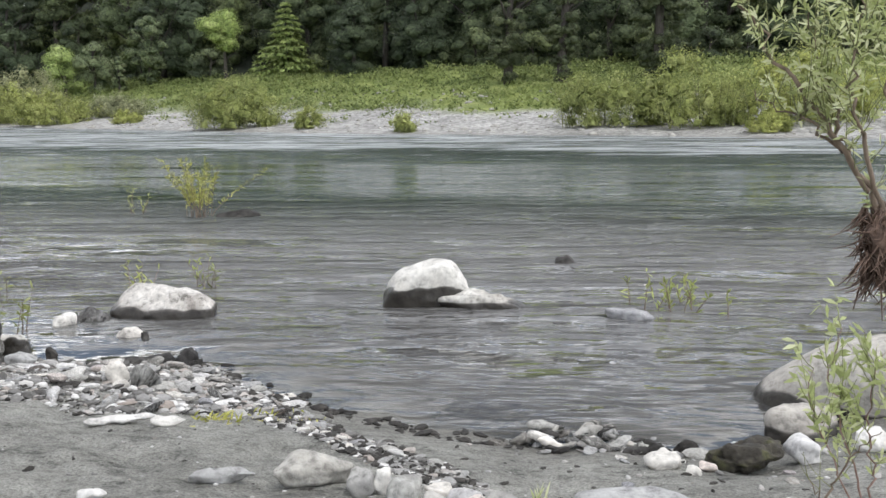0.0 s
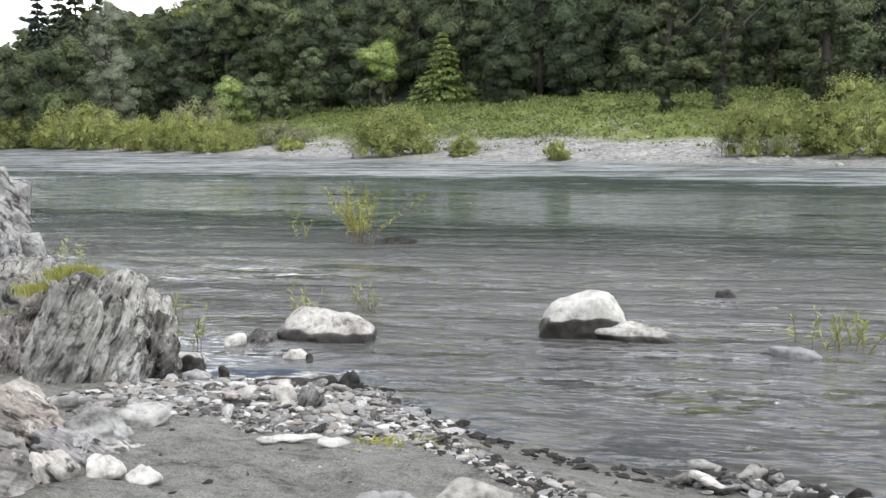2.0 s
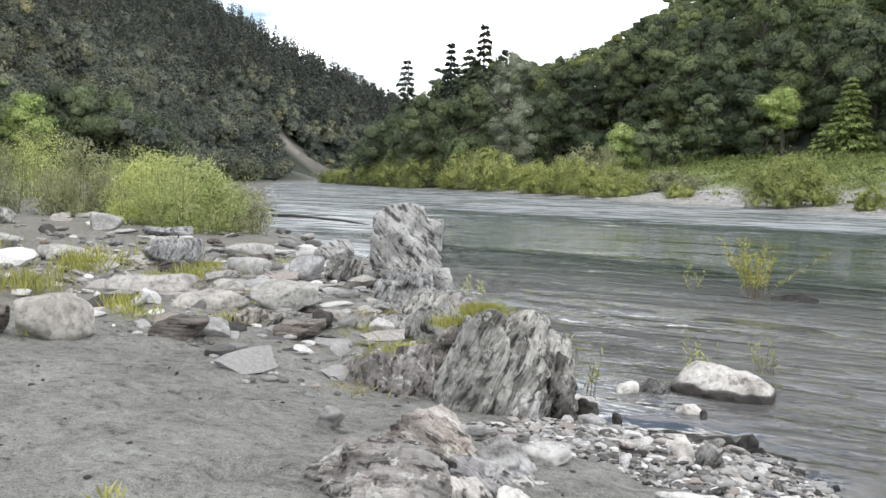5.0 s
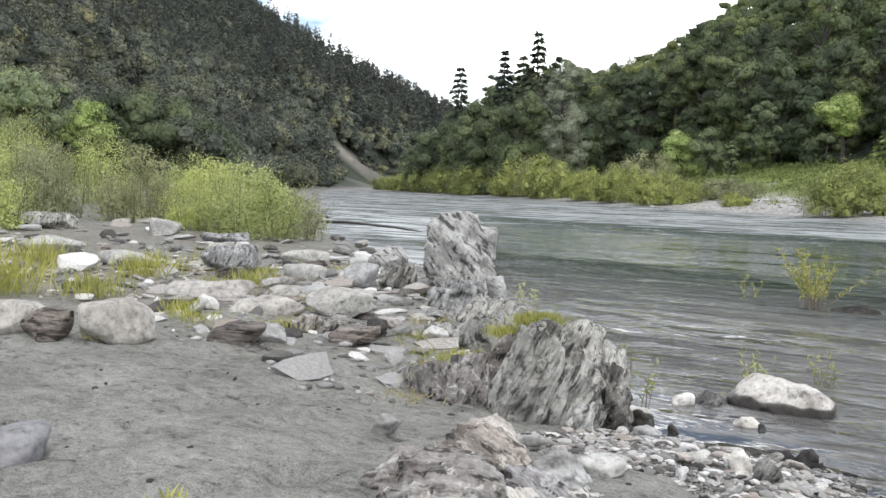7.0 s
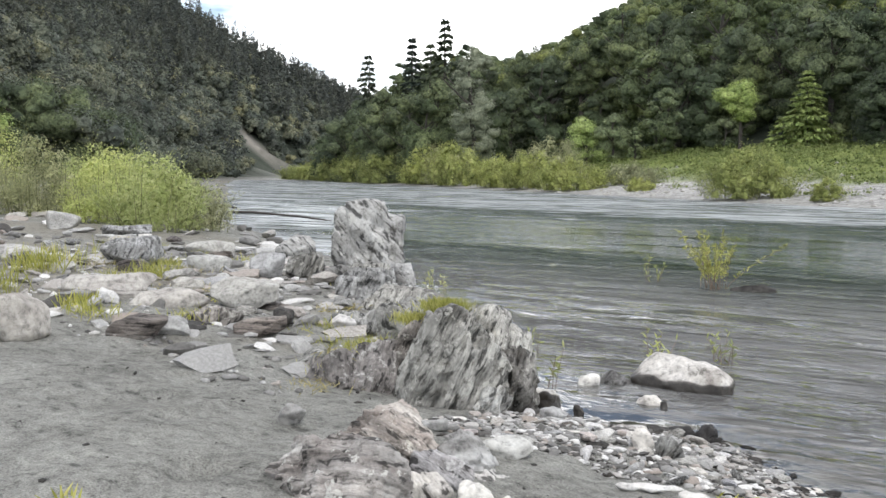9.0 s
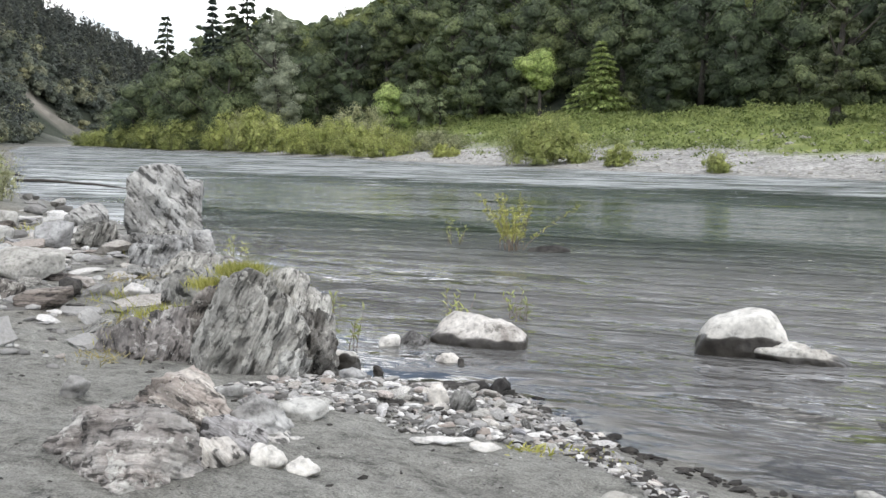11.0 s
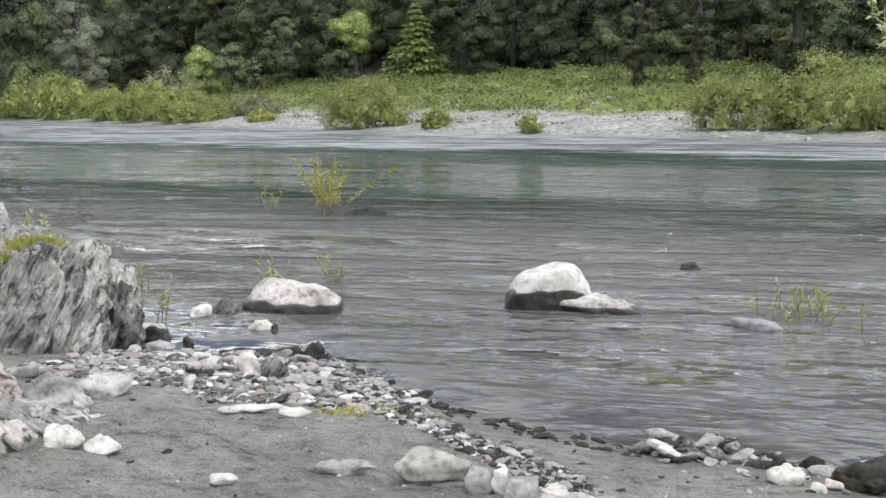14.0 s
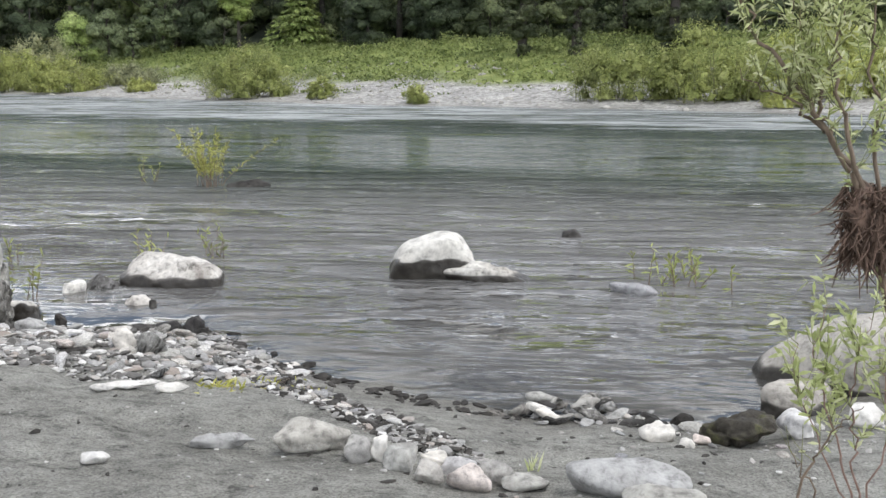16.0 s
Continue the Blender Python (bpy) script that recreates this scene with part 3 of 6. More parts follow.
L_SPRIG = leaf_material("young_willow_leaves", (0.36, 0.41, 0.17), (0.50, 0.55, 0.27), (0.64, 0.66, 0.42), 3.0, 0.4, vary=0.0)
L_GRASS = leaf_material("yellow_green_grass", (0.26, 0.27, 0.06), (0.38, 0.39, 0.09), (0.50, 0.47, 0.17), 4.0, 0.3, vary=0.4)
L_DRY = leaf_material("dry_straw_grass", (0.25, 0.22, 0.09), (0.40, 0.35, 0.15), (0.52, 0.46, 0.25), 4.0, 0.3, vary=0.3)
B_BARK = bark_material("grey_bark", (0.035, 0.03, 0.026), (0.10, 0.09, 0.08))
B_STEM = bark_material("brown_willow_stem", (0.10, 0.075, 0.055), (0.27, 0.21, 0.16), 40.0)
B_SHOOT = bark_material("olive_willow_shoot", (0.12, 0.13, 0.06), (0.26, 0.27, 0.13), 40.0)
B_RED = bark_material("reddish_twig", (0.16, 0.095, 0.075), (0.34, 0.24, 0.20), 60.0)
B_ROOT = bark_material("brown_root_mat", (0.05, 0.034, 0.026), (0.23, 0.155, 0.12), 60.0)


def ground_material():
    """Grey river sand, damp by the water, gravel and herbs on the far bar, forest litter on the hills."""
    m, nt = nodes_of("river_sand_and_soil")
    pos = nd(nt, "NewGeometry").outputs["Position"]
    kind = nd(nt, "Attribute", {"attribute_name": "cover"}).outputs["Color"]
    sep = nd(nt, "SeparateColor", i0=kind)
    n1 = noise_tex(nt, pos, 1.1, 5, 0.6)
    n2 = noise_tex(nt, pos, 14.0, 5, 0.7)
    n3 = noise_tex(nt, pos, 90.0, 3, 0.7)
    sand = ramp(nt, n1, [(0.3, (0.225, 0.223, 0.202)), (0.55, (0.295, 0.293, 0.268)), (0.75, (0.35, 0.348, 0.32))])
    sand = blend(nt, 0.7, sand, ramp(nt, n2, [(0.30, 0.42), (0.47, 0.95), (0.75, 1.15)]), "MULTIPLY")
    sand = blend(nt, 0.9, sand, ramp(nt, n3, [(0.36, 0.5), (0.5, 0.95), (0.64, 1.2)]), "MULTIPLY")
    grit = noise_tex(nt, pos, 34.0, 4, 0.7)
    sand = blend(nt, 0.5, sand, ramp(nt, grit, [(0.33, 0.25), (0.40, 0.9), (0.6, 1.05), (0.68, 1.3)]), "MULTIPLY")
    clod = noise_tex(nt, nd(nt, "Mapping", Vector=pos, Scale=(1.0, 1.5, 1.0)).outputs[0], 5.2, 6, 0.72, 0.4)
    sand = blend(nt, 0.95, sand, ramp(nt, clod, [(0.33, 0.30), (0.41, 0.80), (0.5, 1.0), (0.64, 1.2)]), "MULTIPLY")
    scar = noise_tex(nt, nd(nt, "Mapping", Vector=pos, Rotation=(0, 0, radians(-35)), Scale=(0.5, 1.8, 1.0)).outputs[0], 3.2, 6, 0.7, 0.8)
    sand = blend(nt, 0.4, sand, ramp(nt, scar, [(0.32, 0.55), (0.42, 0.95), (0.66, 1.1)]), "MULTIPLY")
    z = nd(nt, "SeparateXYZ", Vector=pos).outputs["Z"]
    damp = ramp(nt, math_node(nt, "ADD", z, math_node(nt, "MULTIPLY", n1, 0.12)), [(0.06, 1.0), (0.20, 0.0)])
    sand = blend(nt, damp, sand, blend(nt, 1.0, sand, (0.62, 0.60, 0.58), "MULTIPLY"))
    earth = ramp(nt, clod, [(0.3, (0.13, 0.11, 0.085)), (0.6, (0.27, 0.24, 0.19))])
    sand = blend(nt, nd(nt, "Attribute", {"attribute_name": "dirt"}).outputs["Fac"], sand, blend(nt, 0.55, earth, sand))
    v = nd(nt, "TexVoronoi", Vector=pos, Scale=4.5, Randomness=1.0)
    gravel = ramp(nt, nd(nt, "SeparateColor", i0=v.outputs["Color"]).outputs[0], [(0.0, (0.24, 0.235, 0.225)), (0.5, (0.38, 0.372, 0.355)), (1.0, (0.58, 0.57, 0.55))])
    gravel = blend(nt, 0.8, gravel, ramp(nt, noise_tex(nt, pos, 0.35, 4, 0.6), [(0.3, 0.62), (0.65, 1.05)]), "MULTIPLY")
    soil = ramp(nt, noise_tex(nt, pos, 0.6, 5, 0.7), [(0.3, (0.10, 0.135, 0.04)), (0.5, (0.20, 0.245, 0.07)), (0.7, (0.31, 0.34, 0.12))])
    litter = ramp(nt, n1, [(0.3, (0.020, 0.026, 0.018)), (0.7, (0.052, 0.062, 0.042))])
    slide = ramp(nt, noise_tex(nt, pos, 0.25, 5, 0.7), [(0.3, (0.17, 0.155, 0.135)), (0.7, (0.31, 0.285, 0.25))])
    col = blend(nt, sep.outputs[0], sand, gravel)
    col = blend(nt, sep.outputs[1], col, soil)
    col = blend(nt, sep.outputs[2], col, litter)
    al = nd(nt, "Attribute", {"attribute_name": "bare"}).outputs["Fac"]
    col = blend(nt, al, col, slide)
    hgt = math_node(nt, "ADD", math_node(nt, "ADD", n2, math_node(nt, "MULTIPLY", clod, 2.0)), math_node(nt, "MULTIPLY", n3, 0.4))
    rough = math_node(nt, "SUBTRACT", 0.95, math_node(nt, "MULTIPLY", damp, 0.35))
    return finish(m, nt, col, rough, hgt, 1.0, 0.03, 0.3)


def water_material():
    """River water: mirror by Fresnel over a clear shallow edge and a grey-green deep body; wavelets at three sizes, in streaks along the current."""
    m, nt = nodes_of("river_water")
    pos = nd(nt, "NewGeometry").outputs["Position"]
    rip = nd(nt, "Attribute", {"attribute_name": "ripple"}).outputs["Fac"]
    deep = nd(nt, "Attribute", {"attribute_name": "deep"}).outputs["Fac"]
    murk = nd(nt, "Attribute", {"attribute_name": "murk"}).outputs["Fac"]
    off = nd(nt, "VectorMath", {"operation": "SUBTRACT"}, i0=pos, i1=(0.6, -2.5, 0.0)).outputs[0]
    xyz = nd(nt, "SeparateXYZ", Vector=off).outputs
    # wavelets run in with the curve of the near bank
    bow = math_node(nt, "MULTIPLY", math_node(nt, "ARCTAN2", xyz["X"], xyz["Y"]), 13.0)
    out_ = math_node(nt, "SQRT", math_node(nt, "ADD", math_node(nt, "MULTIPLY", xyz["X"], xyz["X"]), math_node(nt, "MULTIPLY", xyz["Y"], xyz["Y"])))
    near = nd(nt, "CombineXYZ", X=math_node(nt, "MULTIPLY", bow, 0.42), Y=out_).outputs[0]
    flow = nd(nt, "Mapping", Vector=pos, Rotation=(0, 0, radians(26)), Scale=(0.20, 1.0, 1.0)).outputs[0]
    drift = nd(nt, "Mapping", Vector=pos, Rotation=(0, 0, radians(30)), Scale=(0.10, 0.50, 1.0)).outputs[0]
    slick = nd(nt, "Mapping", Vector=pos, Rotation=(0, 0, radians(20)), Scale=(0.42, 1.7, 1.0)).outputs[0]
    broad = noise_tex(nt, drift, 1.0, 5, 0.62, 0.6)
    thin = noise_tex(nt, slick, 1.0, 4, 0.6, 0.4)
    band = math_node(nt, "ADD", math_node(nt, "MULTIPLY", broad, 0.55), math_node(nt, "MULTIPLY", thin, 0.45))
    patch = ramp(nt, band, [(0.40, 0.05), (0.465, 0.4), (0.525, 1.25), (0.60, 2.2)])
    a = math_node(nt, "MULTIPLY", noise_tex(nt, near, 4.4, 1, 0.5, 0.4), 0.085)
    b = math_node(nt, "MULTIPLY", noise_tex(nt, near, 1.6, 1, 0.5, 0.4), 0.130)
    c = math_node(nt, "MULTIPLY", noise_tex(nt, flow, 0.5, 0, 0.5, 0.3), 0.20)
    h = math_node(nt, "ADD", math_node(nt, "ADD", a, b), c)
    mod = nd(nt, "MixRGB", i0=nd(nt, "Attribute", {"attribute_name": "streaky"}).outputs["Fac"], i1=(1, 1, 1, 1), i2=patch).outputs[0]
    power = math_node(nt, "MULTIPLY", rip, mod)
    bump = nd(nt, "Bump", Strength=1.0, Distance=1.0, Height=math_node(nt, "MULTIPLY", h, power)).outputs[0]
    body = nd(nt, "BsdfDiffuse", Color=blend(nt, murk, (0.150, 0.149, 0.146), (0.032, 0.048, 0.035)), Normal=bump)
    clear = nd(nt, "BsdfTransparent", Color=(0.94, 0.95, 0.93, 1))
    under = nd(nt, "MixShader", Fac=deep, i1=clear.outputs[0], i2=body.outputs[0])
    gloss = nd(nt, "BsdfGlossy", Color=(1, 1, 1, 1), Roughness=math_node(nt, "MULTIPLY", nd(nt, "Attribute", {"attribute_name": "gloss"}).outputs["Fac"], mod), Normal=bump)
    fres = nd(nt, "Fresnel", IOR=1.333, Normal=bump)
    top = nd(nt, "MixShader", Fac=fres.outputs[0], i1=under.outputs[0], i2=gloss.outputs[0])
    # white colour laid on for riffle foam and for sky mirrored in the water
    foam = nd(nt, "Attribute", {"attribute_name": "foam"}).outputs["Fac"]
    fm = ramp(nt, math_node(nt, "MULTIPLY", foam, band), [(0.43, 0.0), (0.56, 0.65)])
    white = nd(nt, "BsdfDiffuse", Color=(0.70, 0.73, 0.74, 1), Normal=bump)
    mx = nd(nt, "MixShader", Fac=fm, i1=top.outputs[0], i2=white.outputs[0])
    out = nd(nt, "OutputMaterial")
    nt.links.new(mx.outputs[0], out.inputs[0])
    return m


M_GROUND = ground_material()
M_WATER = water_material()

# ---------------------------------------------------------------- ground and river
def steps(lo, hi, inner_lo, inner_hi, fine, grow):
    """Grid lines: even and fine inside, growing outward."""
    v = list(np.arange(inner_lo, inner_hi + fine / 2, fine))
    d, p = fine, inner_hi
    while p < hi:
        d *= grow
        p += d
        v.append(p)
    d, p = fine, inner_lo
    while p > lo:
        d *= grow
        p -= d
        v.insert(0, p)
    return np.array(v)


def grid_mesh(name, xs, ys, zf, mats):
    X, Y = np.meshgrid(xs, ys)
    Z = zf(X, Y).reshape(X.shape)
    V = np.stack([X, Y, Z], -1).reshape(-1, 3)
    nx = len(xs)
    i, j = np.meshgrid(np.arange(len(ys) - 1), np.arange(nx - 1), indexing="ij")
    F = np.stack([i * nx + j, i * nx + j + 1, (i + 1) * nx + j + 1, (i + 1) * nx + j], -1).reshape(-1, 4)
    return mesh_np(name, V, F, mats), V


def smooth_step(v, a, b):
    t = np.clip((v - a) / (b - a), 0, 1)
    return t * t * (3 - 2 * t)


def bare_patch(x, y):
    """The pale slip at the foot of the far hillside."""
    c = signed(x, y, HILL_FOOT)
    x, y = np.ravel(np.asarray(x, float)), np.ravel(np.asarray(y, float))
    d = np.hypot(x + 281, y - 288)
    return smooth_step(d + 5 * vnoise(flat3(x, y, 0.12)), 12, 8) * (c > -6)



xs = steps(-2500, 2500, -8.0, 3.0, 0.07, 1.075)
ys = steps(-2500, 2500, 2.6, 8.6, 0.06, 1.065)
ground_me, GV = grid_mesh("ground", xs, ys, height, [M_GROUND])
GROUND = GV[:, 2].reshape(len(ys), len(xs))


def ground_z(x, y):
    """The height of the ground's sheet at a place."""
    i = min(max(int(np.searchsorted(xs, x)) - 1, 0), len(xs) - 2)
    j = min(max(int(np.searchsorted(ys, y)) - 1, 0), len(ys) - 2)
    u, v = (x - xs[i]) / (xs[i + 1] - xs[i]), (y - ys[j]) / (ys[j + 1] - ys[j])
    return float((GROUND[j, i] * (1 - u) + GROUND[j, i + 1] * u) * (1 - v) + (GROUND[j + 1, i] * (1 - u) + GROUND[j + 1, i + 1] * u) * v)


ga = signed(GV[:, 0], GV[:, 1], NEAR_SHORE)
gb = -signed(GV[:, 0], GV[:, 1], FAR_SHORE)
gc = signed(GV[:, 0], GV[:, 1], HILL_FOOT)
wob = 5 * fbm(flat3(GV[:, 0], GV[:, 1], 0.12), 3)
cover = np.zeros((len(GV), 4), np.float32)
cover[:, 0] = np.maximum(smooth_step(gb, -2, 1), smooth_step(ga, 9, 16) * 0.5)
cover[:, 1] = np.maximum(smooth_step(gb + wob - 0.42 * wood_edge(GV[:, 0]), -2, 2), smooth_step(ga + wob, 22, 40))
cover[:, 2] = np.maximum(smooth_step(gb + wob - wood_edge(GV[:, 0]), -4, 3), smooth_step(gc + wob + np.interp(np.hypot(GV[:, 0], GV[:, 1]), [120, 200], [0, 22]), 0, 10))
dirt = smooth_step(wob * 0.2 + 0.9 * fbm(flat3(GV[:, 0], GV[:, 1], 0.8, 6.0), 3), -0.1, 0.5) * smooth_step(GV[:, 0], -4.2, -6.0) * smooth_step(GV[:, 1], 5.4, 6.6)
cover[:, 3] = 1
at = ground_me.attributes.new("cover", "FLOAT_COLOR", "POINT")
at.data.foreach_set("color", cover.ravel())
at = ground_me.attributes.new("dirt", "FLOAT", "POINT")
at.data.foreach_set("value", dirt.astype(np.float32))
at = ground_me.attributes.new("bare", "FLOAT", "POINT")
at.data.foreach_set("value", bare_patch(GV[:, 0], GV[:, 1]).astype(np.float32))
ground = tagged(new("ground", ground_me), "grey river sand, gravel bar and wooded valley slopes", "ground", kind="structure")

def waves(x, y, amount):
    """Wavelets, longer across the current than along it, with sharpened crests."""
    a = radians(14)
    u, v = x * math.cos(a) - y * math.sin(a), x * math.sin(a) + y * math.cos(a)
    w1 = fbm(np.stack([u / 0.55, v / 0.22, 0 * u], 1), 2)
    w2 = fbm(np.stack([u / 1.5, v / 0.55, 0 * u + 5], 1), 2)
    w3 = fbm(np.stack([u / 6.0, v / 2.2, 0 * u + 9], 1), 2)
    return amount * (0.052 * w1 + 0.062 * w2 + 0.07 * w3)


wx = steps(-700, 200, -7, 4, 0.08, 1.05)
wy = steps(4.6, 800, 5, 13, 0.068, 1.019)
X, Y = (g.ravel() for g in np.meshgrid(wx, wy))
wz = height(X, Y)
wa = signed(X, Y, NEAR_SHORE)
wr = np.hypot(X, Y)
across = 0.25 * X + 0.97 * Y + 1.6 * fbm(flat3(X, Y, 0.11), 2)
wob = fbm(np.stack([X * 0.10, Y * 0.45, 0 * X + 7], 1), 3)
calm = smooth_step(across + 2.5 * wob, 17.0, 20.0) * smooth_step(across + 5.0 * wob, 35.0, 29.0) * np.interp(X / np.maximum(Y, 1), [-0.9, -0.55], [0.25, 1.0])
lee = smooth_step(np.hypot(X + 3.2, (Y - 7.9) * 1.3), 1.3, 0.6)
edge = smooth_step(wa, 0.0, -1.2)
ripple = (1.0 - 0.80 * calm) * (1 - 0.6 * lee) * np.interp(across, [0, 10, 12, 13.5, 15, 17.5, 20, 30, 38], [1.0, 1.0, 0.75, 0.8, 1.5, 1.6, 1.0, 1.0, 1.9]) * np.interp(X, [-40, -14, -4, 0], [1.0, 0.7, 0.8, 1.0]) * (0.25 + 0.75 * edge)
# far riffle, then the sky's reflection downstream painted in as white
foam = np.maximum(smooth_step(across + 7.0 * wob, 28, 40) * 1.02, smooth_step(-X / np.maximum(Y, 1) + 0.12 * wob, 0.55, 0.85) * smooth_step(wr, 13, 24) * 1.0)
water_me, WV = grid_mesh("water", wx, wy, lambda x, y: waves(np.ravel(x), np.ravel(y), 0.17 * ripple), [M_WATER])
gloss = np.interp(wr, [0, 8, 14, 25, 45, 300], [0.025, 0.03, 0.045, 0.10, 0.26, 0.40]) * (1 - 0.7 * calm)
for nm, val in (("deep", 1 - np.exp(np.minimum(wz, 0) * 6.0)), ("ripple", ripple), ("foam", foam), ("gloss", gloss), ("streaky", np.interp(wr, [0, 8, 13, 18], [0.0, 0.15, 0.8, 1.0])),
                ("murk", smooth_step(across + 0.25 * np.maximum(-X, 0), 11.0, 21.0))):
    at = water_me.attributes.new(nm, "FLOAT", "POINT")
    at.data.foreach_set("value", np.asarray(val, np.float32))
water = tagged(new("water", water_me), "rippled grey-green river with pale riffles", "river", kind="structure")
# ---------------------------------------------------------------- trees and shrubs of the far bank
def place(x, y, z=None, rz=0.0, s=1.0, sink=0.0):
    z = ground_z(x, y) if z is None else z
    return Matrix.Translation((x, y, z - sink)) @ Matrix.Rotation(radians(rz), 4, "Z") @ Matrix.Scale(s, 4)


def trunk_mesh(rng, h, r, limbs, mat, lean=0.06):
    pile = Pile()
    top = rng.normal(size=2) * lean * h
    zz = np.linspace(-0.4, h, 7)
    pts = np.stack([top[0] * (zz / h) ** 2, top[1] * (zz / h) ** 2, zz], 1)
    pile.add(*tube(pts, np.linspace(r * 1.25, r * 0.25, 7), 7))
    for i in range(limbs):
        k = 0.35 + 0.6 * rng.random()
        base = np.array([top[0] * k * k, top[1] * k * k, h * k])
        a = rng.random() * 6.283
        L = h * (0.22 + 0.25 * rng.random()) * (1.2 - k)
        d = np.array([math.cos(a), math.sin(a), 0.7])
        q = base + np.linspace(0, 1, 4)[:, None] * d * L + np.array([0, 0, 0.12 * L]) * (np.linspace(0, 1, 4) ** 2)[:, None]
        pile.add(*tube(q, np.linspace(r * 0.45, r * 0.08, 4), 5))
    return pile.mesh("trunk", [mat])


def make_tree(name, label, seed, h, w, mat, cards=2600, size=0.34, blobs=18, low=0.22, form="round", bark=None):
    """A broad-leaved tree: a tapered trunk with limbs and a crown of leaf clumps with gaps."""
    rng = np.random.default_rng(seed)
    root = tagged(new(name), label, "tree")
    part("trunk", trunk_mesh(rng, h * 0.9, h * 0.022 + 0.05, 7, bark or B_BARK), root)
    t = rng.random(blobs)
    zc = h * (low + (0.93 - low) * t)
    if form == "round":
        prof = np.sqrt(np.clip(1 - (2 * t - 0.85) ** 2 / 1.35, 0.05, 1))
    elif form == "column":
        prof = np.sqrt(np.clip(1 - (2 * t - 1) ** 4, 0.2, 1))
    elif form == "umbrella":
        prof = np.clip(0.25 + 1.1 * t, 0, 1) * np.where(t > 0.95, 0.6, 1)
    else:
        prof = np.clip(1.08 - t, 0.1, 1)
    a = rng.random(blobs) * 6.283
    rr = 0.75 * w / 2 * prof * np.sqrt(rng.random(blobs))
    C = np.stack([np.cos(a) * rr, np.sin(a) * rr, zc], 1)
    R = (0.14 + 0.13 * rng.random(blobs)) * w * (0.55 + 0.45 * prof)
    R = np.stack([R, R, R * (0.6 + 0.25 * rng.random(blobs))], 1) * (0.7 if form == "column" else 1.0)
    V, F, S = clump_cards(rng, C, R, cards, size, jitter=0.5, shell=0.3, core=0.62)
    part("crown", leafy("crown", V, F, S, mat, np.full(len(V), 0.5)), root)
    return root


def conifer_cards(rng, h, w, n, size, low=0.12, step=0.0, nb=9):
    levels = int(h / (step or 0.45 + 0.25 * size)) + 4
    lv = rng.integers(0, levels, n)
    t = low + (1 - low) * (lv + 0.25 * rng.random(n)) / levels
    br = rng.integers(0, nb, n)
    a = br * 6.283 / nb + lv * 1.9 + 0.16 * rng.normal(size=n)
    ln = w / 2 * (1.03 - t) ** 0.85 * (0.45 + 0.9 * np.abs(hash3(lv.astype(np.int64), br.astype(np.int64), np.int64(5) + rng.integers(0, 99))))
    u = np.sqrt(rng.random(n))
    r = ln * u
    P = np.stack([np.cos(a) * r, np.sin(a) * r, h * t - 0.28 * r + 0.08 * size * rng.normal(size=n)], 1)
    D = np.stack([np.cos(a), np.sin(a), np.full(n, -0.15)], 1) + 0.35 * rng.normal(size=(n, 3))
    V, F = spikes(rng, P, D, size * (0.9 + 0.8 * rng.random(n)) * (1.2 - 0.75 * t), size * 0.8 * (1.2 - 0.75 * t), 0.5)
    S = unit(np.stack([np.cos(a), np.sin(a), 0.55 + 0 * a], 1) + 0.18 * rng.normal(size=(n, 3)))
    return V, F, np.repeat(S, 3, 0)


def make_conifer(name, label, seed, h, w, mat, cards=2200, size=0.4, low=0.1, step=0.0, nb=9):
    rng = np.random.default_rng(seed)
    root = tagged(new(name), label, "tree")
    part("trunk", trunk_mesh(rng, h * 0.97, h * 0.011 + 0.04, 0, B_BARK, 0.01), root)
    V, F, S = conifer_cards(rng, h, w, cards, size, low, step, nb)
    part("crown", leafy("crown", V, F, S, mat, np.full(len(V), 0.4)), root)
    return root


